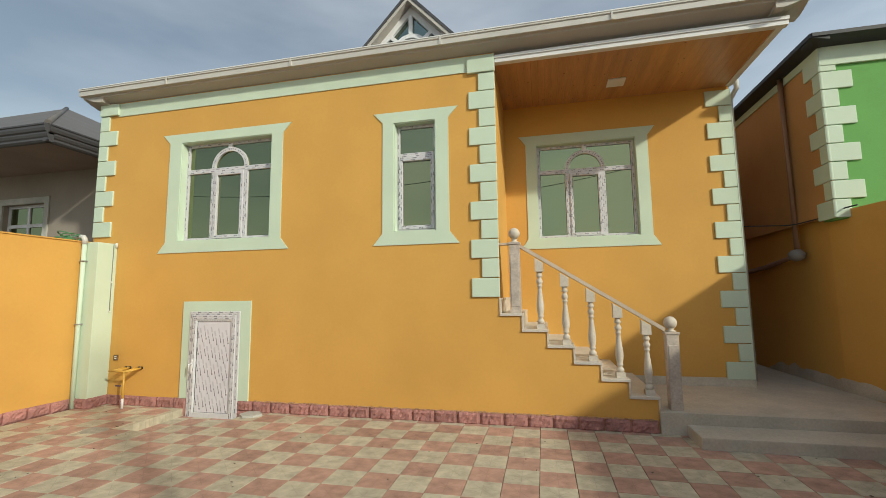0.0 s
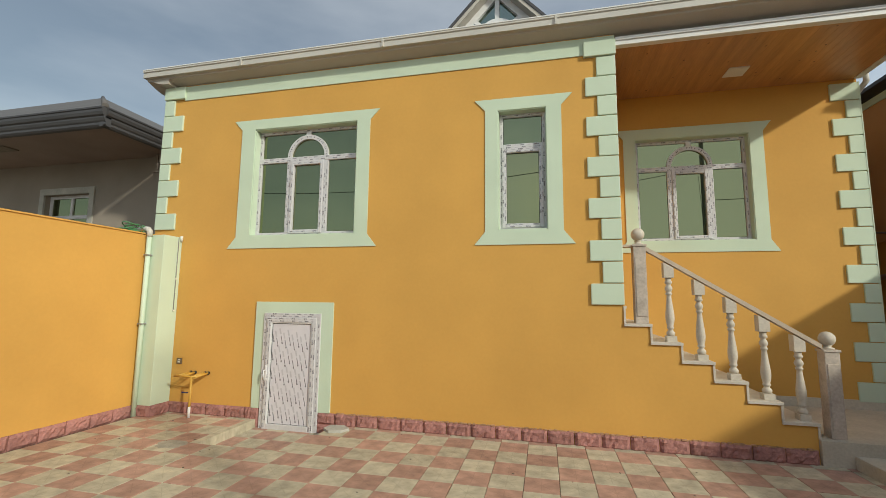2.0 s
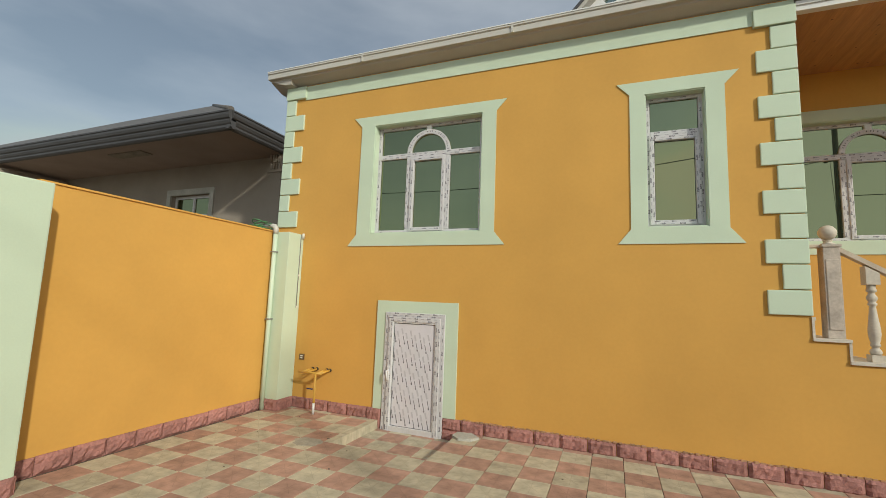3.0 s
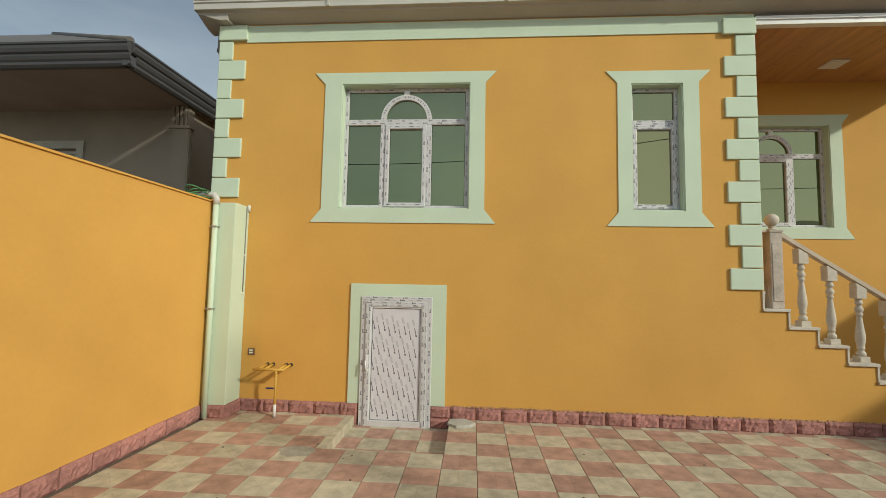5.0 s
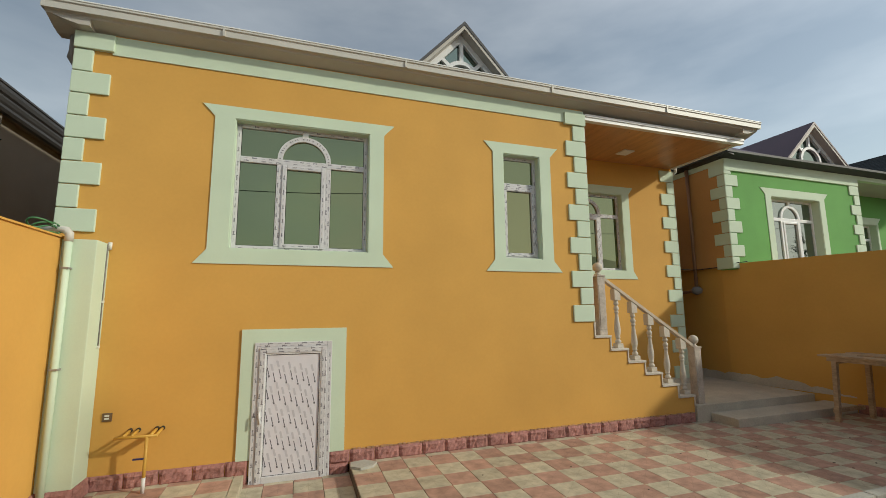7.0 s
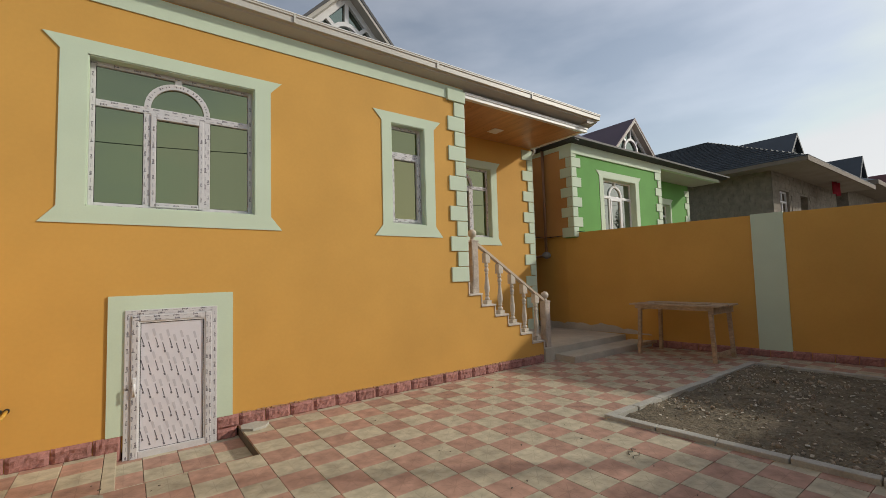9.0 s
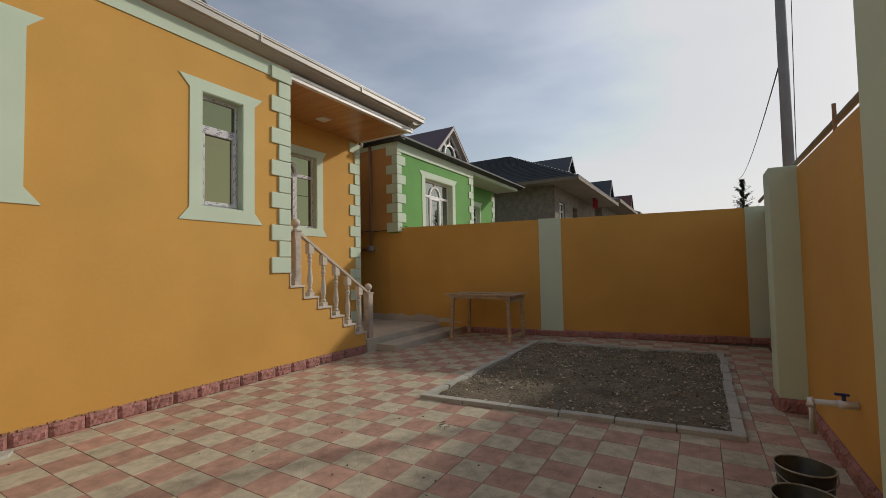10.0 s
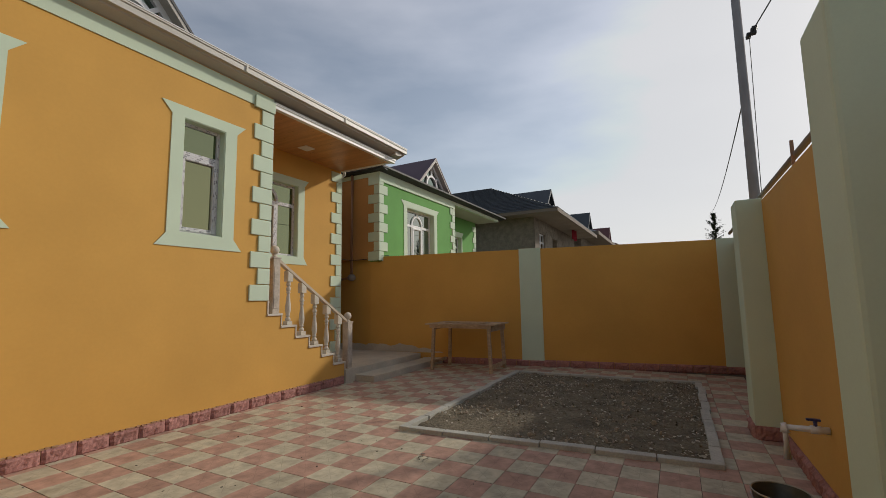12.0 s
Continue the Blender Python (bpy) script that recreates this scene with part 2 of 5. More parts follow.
def box(bm, x0, x1, y0, y1, z0, z1, bevel=0.0):
    r = bmesh.ops.create_cube(bm, size=1, matrix=Matrix.Translation(((x0 + x1) / 2, (y0 + y1) / 2, (z0 + z1) / 2)) @ Matrix.Diagonal((abs(x1 - x0), abs(y1 - y0), abs(z1 - z0), 1)))
    if bevel:
        es = list({e for v in r["verts"] for e in v.link_edges})
        bmesh.ops.bevel(bm, geom=es, offset=bevel, segments=2, affect="EDGES", profile=0.6)
    return bm


def boxes(*bs, bevel=0.0):
    bm = bmesh.new()
    for b in bs:
        box(bm, *b, bevel=bevel)
    return bm


def prism(bm, pts, axis, a, b):
    """A flat outline (two coordinates each) drawn out along an axis from a to b."""
    def to3(p, c):
        return {"x": (c, p[0], p[1]), "y": (p[0], c, p[1]), "z": (p[0], p[1], c)}[axis]
    v0 = [bm.verts.new(to3(p, a)) for p in pts]
    v1 = [bm.verts.new(to3(p, b)) for p in pts]
    n = len(pts)
    bm.faces.new(v0)
    bm.faces.new(v1[::-1])
    for i in range(n):
        bm.faces.new((v0[i], v0[(i + 1) % n], v1[(i + 1) % n], v1[i]))
    return bm


def slab_with_holes(bm, u0, u1, z0, z1, holes, axis, a, b):
    """A wall from u0 to u1 along its length and z0 to z1, a to b thick, with openings (u0, u1, z0, z1)."""
    us = sorted({u0, u1, *[h[0] for h in holes], *[h[1] for h in holes]})
    zs = sorted({z0, z1, *[h[2] for h in holes], *[h[3] for h in holes]})
    grid = {}

    def vert(i, j, k):
        if (i, j, k) not in grid:
            c = (a, b)[k]
            grid[i, j, k] = bm.verts.new((us[i], c, zs[j]) if axis == "y" else (c, us[i], zs[j]))
        return grid[i, j, k]

    def solid(i, j):
        if not (0 <= i < len(us) - 1 and 0 <= j < len(zs) - 1):
            return False
        cu, cz = (us[i] + us[i + 1]) / 2, (zs[j] + zs[j + 1]) / 2
        return not any(h[0] < cu < h[1] and h[2] < cz < h[3] for h in holes)

    for i in range(len(us) - 1):
        for j in range(len(zs) - 1):
            if not solid(i, j):
                continue
            for k in (0, 1):
                bm.faces.new((vert(i, j, k), vert(i + 1, j, k), vert(i + 1, j + 1, k), vert(i, j + 1, k)))
            for (di, dj, p, q) in ((-1, 0, (i, j), (i, j + 1)), (1, 0, (i + 1, j), (i + 1, j + 1)), (0, -1, (i, j), (i + 1, j)), (0, 1, (i, j + 1), (i + 1, j + 1))):
                if not solid(i + di, j + dj):
                    bm.faces.new((vert(*p, 0), vert(*q, 0), vert(*q, 1), vert(*p, 1)))
    return bm


def tube(bm, pts, r, seg=10, r2=None):
    """A round pipe along points, with mitred joints."""
    pts = [Vector(p) for p in pts]
    rings = []
    for i, p in enumerate(pts):
        d = ((pts[i] - pts[i - 1]).normalized() if i else Vector((0, 0, 0))) + ((pts[i + 1] - pts[i]).normalized() if i < len(pts) - 1 else Vector((0, 0, 0)))
        d.normalize()
        up = Vector((0, 0, 1)) if abs(d.z) < 0.9 else Vector((1, 0, 0))
        a = d.cross(up).normalized()
        b = d.cross(a)
        rr = r if r2 is None else r + (r2 - r) * i / (len(pts) - 1)
        rings.append([bm.verts.new(p + a * math.cos(2 * math.pi * k / seg) * rr + b * math.sin(2 * math.pi * k / seg) * rr) for k in range(seg)])
    for q, s in zip(rings, rings[1:]):
        for k in range(seg):
            f = bm.faces.new((q[k], q[(k + 1) % seg], s[(k + 1) % seg], s[k]))
            f.smooth = True
    bm.faces.new(rings[0][::-1])
    bm.faces.new(rings[-1])
    return bm


def lathe(bm, profile, at=(0, 0, 0), seg=16, caps=True):
    """Turns (radius, height) pairs about the vertical."""
    rings = [[bm.verts.new((at[0] + r * math.cos(2 * math.pi * k / seg), at[1] + r * math.sin(2 * math.pi * k / seg), at[2] + z)) for k in range(seg)] for r, z in profile]
    for q, s in zip(rings, rings[1:]):
        for k in range(seg):
            f = bm.faces.new((q[k], q[(k + 1) % seg], s[(k + 1) % seg], s[k]))
            f.smooth = True
    if caps:
        bm.faces.new(rings[0][::-1])
        bm.faces.new(rings[-1])
    return bm


def ball(bm, at, r):
    pr = [(max(1e-3, r * math.sin(math.pi * k / 10)), -r * math.cos(math.pi * k / 10)) for k in range(11)]
    return lathe(bm, pr, at, 18)


def film_marks(bars, y, parent, seed):
    """Unreadable print on the protective film: short strokes in words along each bar (x0, x1, z0, z1)."""
    r = random.Random(seed)
    dark, pale = bmesh.new(), bmesh.new()
    for (x0, x1, z0, z1) in bars:
        up = (z1 - z0) > (x1 - x0)
        length, across = (z1 - z0, x1 - x0) if up else (x1 - x0, z1 - z0)
        rows = 2 if across > 0.05 else 1
        for row in range(rows):
            mid = across * (row + 0.5) / rows
            s = r.uniform(0.0, 0.05)
            k = r.randrange(2)
            while s < length - 0.06:
                if k % 2 == 0:
                    n = r.randrange(4, 6)
                    for q in range(n):
                        a, w_ = s + q * 0.0115, 0.0075
                        h = min(across * 0.7, r.uniform(0.009, 0.021)) * (1.25 if q == 0 else 0.85)
                        o = r.uniform(-0.002, 0.002)
                        e = (a, a + w_, mid - h / 2 + o, mid + h / 2 + o)
                        if a + w_ < length - 0.01:
                            if up:
                                box(dark, x0 + e[2], x0 + e[3], y - 0.0012, y + 0.001, z0 + e[0], z0 + e[1])
                            else:
                                box(dark, x0 + e[0], x0 + e[1], y - 0.0012, y + 0.001, z0 + e[2], z0 + e[3])
                    s += n * 0.0115 + r.uniform(0.03, 0.05)
                else:
                    e = (s, min(s + 0.04, length - 0.01), mid - 0.003, mid + 0.002)
                    if up:
                        box(pale, x0 + e[2], x0 + e[3], y - 0.0012, y + 0.001, z0 + e[0], z0 + e[1])
                    else:
                        box(pale, x0 + e[0], x0 + e[1], y - 0.0012, y + 0.001, z0 + e[2], z0 + e[3])
                    s += 0.04 + r.uniform(0.03, 0.05)
                k += 1
    tagged(part("film_print", dark, "ink", parent, "dark unreadable print on protective film"), kind="stuff")
    tagged(part("film_print_pale", pale, "paleink", parent), kind="stuff")


# ---- windows with shaped surrounds ----
def surround(x0, x1, z0, z1, ix0, ix1, iz0, iz1, y, parent, out=0.13):
    """The painted band round an opening: straight sides, flared horns at its four corners."""
    sx0, sx1 = x0 + out, x1 - out
    bm = bmesh.new()
    a, b = y - 0.012, y + 0.004
    prism(bm, [(x0, z1), (x1, z1), (sx1, z1 - 0.14), (ix1, iz1), (ix0, iz1), (sx0, z1 - 0.14)], "y", a, b)
    prism(bm, [(x0, z0), (x1, z0), (sx1, z0 + 0.16), (ix1, iz0), (ix0, iz0), (sx0, z0 + 0.16)], "y", a, b)
    prism(bm, [(sx0, z1 - 0.14), (sx0, z0 + 0.16), (ix0, iz0), (ix0, iz1)], "y", a, b)
    prism(bm, [(sx1, z1 - 0.14), (sx1, z0 + 0.16), (ix1, iz0), (ix1, iz1)], "y", a, b)
    part("surround", bm, "mint", parent, "flat pale mint painted surround with flared corners")


def reveal(ix0, ix1, iz0, iz1, y, depth, parent, material="mint"):
    """Painted lining of an opening."""
    t = 0.012
    bm = boxes((ix0, ix0 + t, y, y + depth, iz0, iz1), (ix1 - t, ix1, y, y + depth, iz0, iz1), (ix0, ix1, y, y + depth, iz1 - t, iz1), (ix0, ix1, y, y + depth, iz0, iz0 + t))
    part("reveal", bm, material, parent)


def arched_window(name, ix0, ix1, iz0, iz1, y, label, frame_m="film", glass_m="glass", depth=0.10, seed=5):
    w = thing(name, label, "window", ((ix0 + ix1) / 2, y, iz0), kind="structure")
    w.location = (0, 0, 0)
    fy0, fy1 = y + depth, y + depth + 0.06
    fw = 0.045
    a0, a1, b0, b1 = ix0 + 0.012, ix1 - 0.012, iz0 + 0.012, iz1 - 0.012
    zt = b1 - (b1 - b0) * 0.285
    W = a1 - a0
    m0, m1 = a0 + W * 0.315, a0 + W * 0.685
    part("window_frame", boxes((a0, a0 + fw, fy0, fy1, b0, b1), (a1 - fw, a1, fy0, fy1, b0, b1), (a0 + fw, a1 - fw, fy0, fy1, b1 - fw, b1), (a0 + fw, a1 - fw, fy0, fy1, b0, b0 + fw), bevel=0.006), frame_m, w)
    part("transom", boxes((a0 + fw, a1 - fw, fy0 - 0.004, fy1, zt - 0.035, zt + 0.035), bevel=0.006), frame_m, w)
    for m in (m0, m1):
        part("mullion", boxes((m - 0.032, m + 0.032, fy0 - 0.002, fy1, b0 + fw, zt - 0.035), bevel=0.006), frame_m, w)
    s0, s1 = m0 + 0.032, m1 - 0.032
    sf = 0.05
    z0_, z1_ = b0 + fw * 0.6, zt - 0.035
    part("sash", boxes((s0, s0 + sf, fy0 - 0.015, fy1, z0_, z1_), (s1 - sf, s1, fy0 - 0.015, fy1, z0_, z1_), (s0 + sf, s1 - sf, fy0 - 0.015, fy1, z1_ - sf, z1_), (s0 + sf, s1 - sf, fy0 - 0.015, fy1, z0_, z0_ + sf), bevel=0.008), frame_m, w)
    cx, ro, ri, n = (m0 + m1) / 2, (m1 - m0) / 2 + 0.03, (m1 - m0) / 2 - 0.03, 18
    zb = zt + 0.03
    sq = min(1.0, (b1 - fw - zb - 0.03) / ro)
    bm = bmesh.new()
    for k in range(n):
        t0, t1 = math.pi * k / n, math.pi * (k + 1) / n
        prism(bm, [(cx + ro * math.cos(t0), zb + ro * sq * math.sin(t0)), (cx + ro * math.cos(t1), zb + ro * sq * math.sin(t1)), (cx + ri * math.cos(t1), zb + (ro * sq - 0.06) * math.sin(t1)), (cx + ri * math.cos(t0), zb + (ro * sq - 0.06) * math.sin(t0))], "y", fy0 - 0.006, fy1)
    part("arch_bar", bm, frame_m, w, "curved white plastic glazing bar")
    part("keystone", boxes((cx - 0.035, cx + 0.035, fy0 - 0.008, fy1, zb + ro * sq - 0.02, b1 - fw + 0.012), bevel=0.004), "pvc", w)
    if frame_m == "film":
        film_marks([(a0, a0 + fw, b0 + fw, b1 - fw), (a1 - fw, a1, b0 + fw, b1 - fw), (a0 + fw, a1 - fw, b0, b0 + fw * 0.6), (a0, a1, b1 - fw, b1)], fy0, w, seed)
        film_marks([(a0 + fw, a1 - fw, zt - 0.03, zt + 0.03)], fy0 - 0.004, w, seed + 1)
        film_marks([(m - 0.03, m + 0.03, b0 + fw, zt - 0.04) for m in (m0, m1)], fy0 - 0.002, w, seed + 2)
        film_marks([(s0, s0 + sf, z0_ + sf, z1_ - sf), (s1 - sf, s1, z0_ + sf, z1_ - sf), (s0, s1, z1_ - sf, z1_), (s0, s1, z0_, z0_ + sf)], fy0 - 0.015, w, seed + 3)
        bm, rr = bmesh.new(), random.Random(seed + 4)
        for k in range(26):
            if k % 5 == 4:
                continue
            t, rm = math.pi * (k + 0.5 + rr.uniform(-0.2, 0.2)) / 26, (ro + ri) / 2
            p = Vector((cx + rm * math.cos(t), 0, zb + (ro * sq - 0.03) * math.sin(t)))
            bmesh.ops.create_cube(bm, size=1, matrix=Matrix.Translation((p.x, fy0 - 0.0065, p.z)) @ Matrix.Rotation(-t, 4, "Y") @ Matrix.Diagonal((rr.uniform(0.014, 0.030), 0.001, rr.uniform(0.009, 0.014), 1)))
        tagged(part("film_print", bm, "ink", w, "dark unreadable print on protective film"), kind="stuff")
    gy = fy0 + 0.03
    for g in ((a0 + fw, m0 - 0.032, b0 + fw, zt - 0.035), (m1 + 0.032, a1 - fw, b0 + fw, zt - 0.035), (s0 + sf, s1 - sf, z0_ + sf, z1_ - sf), (a0 + fw, a1 - fw, zt + 0.035, b1 - fw)):
        part("gasket", boxes((g[0] - 0.004, g[1] + 0.004, gy + 0.002, gy + 0.004, g[2] - 0.004, g[3] + 0.004)), "gasket", w)
        e = 0.006
        part("pane", boxes((g[0] + e, g[1] - e, gy - 0.006, gy, g[2] + e, g[3] - e)), glass_m, w, "reflective green-tinted glass")
    return w


def narrow_window(name, ix0, ix1, iz0, iz1, y, label, frame_m="film", glass_m="glass", depth=0.10, seed=5, sash_glass="glass"):
    w = thing(name, label, "window", kind="structure")
    fy0, fy1 = y + depth, y + depth + 0.06
    fw, sf = 0.042, 0.052
    a0, a1, b0, b1 = ix0 + 0.012, ix1 - 0.012, iz0 + 0.012, iz1 - 0.012
    zt = b1 - (b1 - b0) * 0.285
    part("window_frame", boxes((a0, a0 + fw, fy0, fy1, b0, b1), (a1 - fw, a1, fy0, fy1, b0, b1), (a0 + fw, a1 - fw, fy0, fy1, b1 - fw, b1), (a0 + fw, a1 - fw, fy0, fy1, b0, b0 + fw), bevel=0.006), frame_m, w)
    part("transom", boxes((a0 + fw, a1 - fw, fy0 - 0.004, fy1, zt - 0.03, zt + 0.03), bevel=0.006), frame_m, w)
    s0, s1, z0_, z1_ = a0 + fw * 0.7, a1 - fw * 0.7, b0 + fw * 0.7, zt - 0.03
    part("sash", boxes((s0, s0 + sf, fy0 - 0.015, fy1, z0_, z1_), (s1 - sf, s1, fy0 - 0.015, fy1, z0_, z1_), (s0 + sf, s1 - sf, fy0 - 0.015, fy1, z1_ - sf, z1_), (s0 + sf, s1 - sf, fy0 - 0.015, fy1, z0_, z0_ + sf), bevel=0.008), frame_m, w)
    if frame_m == "film":
        film_marks([(a0, a0 + fw, b0 + fw, b1 - fw), (a1 - fw, a1, b0 + fw, b1 - fw), (a0, a1, b1 - fw, b1)], fy0, w, seed)
        film_marks([(a0 + fw, a1 - fw, zt - 0.028, zt + 0.028)], fy0 - 0.004, w, seed + 1)
        film_marks([(s0, s0 + sf, z0_ + sf, z1_ - sf), (s1 - sf, s1, z0_ + sf, z1_ - sf), (s0, s1, z1_ - sf, z1_), (s0, s1, z0_, z0_ + sf)], fy0 - 0.015, w, seed + 3)
    gy = fy0 + 0.03
    for g in ((a0 + fw, a1 - fw, zt + 0.03, b1 - fw), (s0 + sf, s1 - sf, z0_ + sf, z1_ - sf)):
        part("gasket", boxes((g[0] - 0.004, g[1] + 0.004, gy + 0.002, gy + 0.004, g[2] - 0.004, g[3] + 0.004)), "gasket", w)
        e = 0.006
        part("pane", boxes((g[0] + e, g[1] - e, gy - 0.006, gy, g[2] + e, g[3] - e)), sash_glass if g[3] < zt else glass_m, w, "reflective green-tinted glass")
    return w


def quoin(parent, x_edge, wide, narrow, z_top, z_bot, n, y, first_wide, side=1, cap=0.0, axis="y"):
    """Alternating long and short corner blocks down a corner. side: 1 when they run to the left of x_edge, -1 to the right."""
    h = (z_top - z_bot) / n
    for i in range(n):
        w = wide if (i % 2 == 0) == first_wide else narrow
        z1, z0 = z_top - i * h, z_top - (i + 1) * h
        a, b = (x_edge - w, x_edge) if side == 1 else (x_edge, x_edge + w)
        if axis == "y":
            bm = boxes((a, b, y - 0.026, y + 0.004, z0 + 0.005, z1 - 0.005), bevel=0.009)
        else:
            bm = boxes((y - 0.026, y + 0.004, a, b, z0 + 0.005, z1 - 0.005), bevel=0.009)
        part("quoin_block", bm, "mint", parent)
    if cap:
        a, b = (x_edge - wide, x_edge) if side == 1 else (x_edge, x_edge + wide)
        if axis == "y":
            part("quoin_cap", boxes((a - 0.01, b + 0.005, y - 0.046, y + 0.004, z_top + 0.004, z_top + cap), bevel=0.008), "mint", parent)
        else:
            part("quoin_cap", boxes((y - 0.046, y + 0.004, a - 0.01, b + 0.005, z_top + 0.004, z_top + cap), bevel=0.008), "mint", parent)


def hip_roof(bm, x0, x1, y0, y1, z0, z1, inset=None):
    """A hipped roof over a rectangle, ridge along its longer side."""
    if x1 - x0 >= y1 - y0:
        d = (y1 - y0) / 2 if inset is None else inset
        r0, r1 = (x0 + d, (y0 + y1) / 2, z1), (x1 - d, (y0 + y1) / 2, z1)
    else:
        d = (x1 - x0) / 2 if inset is None else inset
        r0, r1 = ((x0 + x1) / 2, y0 + d, z1), ((x0 + x1) / 2, y1 - d, z1)
    v = [bm.verts.new(p) for p in ((x0, y0, z0), (x1, y0, z0), (x1, y1, z0), (x0, y1, z0), r0, r1)]
    if x1 - x0 >= y1 - y0:
        for f in ((0, 1, 5, 4), (1, 2, 5), (2, 3, 4, 5), (3, 0, 4)):
            bm.faces.new([v[i] for i in f])
    else:
        for f in ((0, 1, 4), (1, 2, 5, 4), (2, 3, 5), (3, 0, 4, 5)):
            bm.faces.new([v[i] for i in f])
    bm.faces.new([v[i] for i in (3, 2, 1, 0)])
    return bm


def dormer(cx, y, z0, zr, half, depth, parent, roof_m, label):
    """A gabled dormer: steep roof, white window with a half-round light and rays."""
    h = zr - z0
    t = 0.05
    k = h / half
    lining = bmesh.new()
    for s in (-1, 1):
        prism(lining, [(cx, zr - t * 1.4 - 0.004), (cx, zr - t * 1.4 - 0.07), (cx + s * (h - t * 1.4 - 0.07) / k, z0), (cx + s * (half - t - 0.004), z0)], "y", y - 0.17, y + 0.05)
    part("verge_lining", lining, "soffit", parent, "pale beige lining under the gable verge")
    bm = bmesh.new()
    for s in (-1, 1):
        prism(bm, [(cx, zr), (cx, zr - t * 1.4), (cx + s * (half - t), z0), (cx + s * half, z0)], "y", y - 0.18, y + depth)
    part("dormer_roof", bm, roof_m, parent, label)
    ih = h - t * 1.4 - 0.07
    ihalf = ih / k
    part("dormer_wall", prism(bmesh.new(), [(cx - ihalf, z0), (cx + ihalf, z0), (cx, z0 + ih)], "y", y + 0.06, y + 0.12), "blueglass", parent, "dormer glazing reflecting the sky")
    bm = bmesh.new()
    b = 0.07
    for s in (-1, 1):
        prism(bm, [(cx, z0 + ih), (cx, z0 + ih - b * 1.9), (cx + s * (ihalf - b * 1.9), z0 + 0.0), (cx + s * ihalf, z0)], "y", y, y + 0.058)
    zb = z0 + h * 0.17
    box(bm, cx - ihalf + 0.1, cx + ihalf - 0.1, y, y + 0.058, z0, zb)
    ro = half * 0.30
    n = 14
    for i in range(n):
        t0, t1 = math.pi * i / n, math.pi * (i + 1) / n
        ri = ro - 0.07
        prism(bm, [(cx + ro * math.cos(t0), zb + ro * math.sin(t0)), (cx + ro * math.cos(t1), zb + ro * math.sin(t1)), (cx + ri * math.cos(t1), zb + ri * math.sin(t1)), (cx + ri * math.cos(t0), zb + ri * math.sin(t0))], "y", y - 0.004, y + 0.056)
    box(bm, cx - 0.035, cx + 0.035, y + 0.002, y + 0.054, zb + ro - 0.02, z0 + ih - 0.05)
    for s in (-1, 1):
        d = Vector((s * 0.75, 0, 0.66)).normalized()
        p0, nrm = Vector((cx, 0, zb)) + d * (ro - 0.02), Vector((-d.z, 0, d.x)) * 0.032
        L = 0.0
        while L < 2 and (p0 + d * L).z < z0 + ih * (1 - abs((p0 + d * L).x - cx) / ihalf) - 0.06:
            L += 0.02
        p1 = p0 + d * L
        prism(bm, [(p0.x + nrm.x, p0.z + nrm.z), (p0.x - nrm.x, p0.z - nrm.z), (p1.x - nrm.x, p1.z - nrm.z), (p1.x + nrm.x, p1.z + nrm.z)], "y", y + 0.001, y + 0.055)
    part("dormer_window_frame", bm, "pvc", parent, "white gable window frame with half-round light and rays")


# ---- ground, walls of the yard ----
YF, XL, XR, XRR, YR = 5.54, -6.54, -0.19, 3.12, 7.08
WA, WB = (-4.96, -3.41, 2.385, 3.905), (-1.555, -0.975, 2.375, 3.865)
WC = (0.305, 1.798, 2.405, 3.925)
DOOR = (-4.63, -3.808, -0.12, 1.352)
BED = ((-0.36, 3.04), (-0.10, -0.15), (3.93, -0.15), (3.82, 3.08))
PIT = (-4.685, TX, 4.560, YF)


def wall_x(y):
    return 4.72 - 0.157 * (min(y, 6.95) - 3.1)


bm = bmesh.new()
S = 3000.0
hole = (-6.6, 5.5, -1.2, 14.2)
xs, ys = (-S, hole[0], hole[1], S), (-S, hole[2], hole[3], S)
g = {(i, j): bm.verts.new((xs[i], ys[j], -0.03)) for i in range(4) for j in range(4)}
for i in range(3):
    for j in range(3):
        if (i, j) == (1, 1):
            continue
        bm.faces.new((g[i, j], g[i + 1, j], g[i + 1, j + 1], g[i, j + 1]))
put("ground", bm, "earth", kind="structure", label="dry dusty ground around the plots", category="ground")
bm = bmesh.new()
c = 0.0
px, py = sorted({-6.7, PIT[0], PIT[1], 5.6}), sorted({-1.3, PIT[2], PIT[3], 14.3})
for i in range(3):
    for j in range(3):
        pit = i == 1 and j == 1
        z = -0.125 if pit else -0.022
        box(bm, px[i], px[i + 1], py[j], py[j + 1], -0.3, z)
floor = put("floor", bm, "grout", kind="structure", label="tiled yard floor laid in a pink and cream checkerboard", category="floor")

near_wall = put("wall_south", prism(bmesh.new(), [(-2.1, -0.75), (1.4, -0.75), (wall_x(-0.94), -0.94), (wall_x(-1.14), -1.14), (1.4, -0.95), (-2.1, -0.95)], "z", -0.1, 2.51), "orange", kind="structure", label="orange painted yard wall on the street side", category="wall")
gate = put("gate", boxes((-6.3, -2.44, -1.08, -1.0, 0.0, 2.4)), "gutter", kind="structure", label="plain sheet metal yard gate, shut", category="gate")
west_wall = put("wall_west", slab_with_holes(bmesh.new(), -1.2, YF, -0.1, 2.40, [], "x", -6.53, -6.33), "orange", kind="structure", label="orange painted yard wall beside the grey neighbouring house", category="wall")
bm = bmesh.new()
path = [(wall_x(yy), yy) for yy in (-1.14, 6.95, 14.0)]
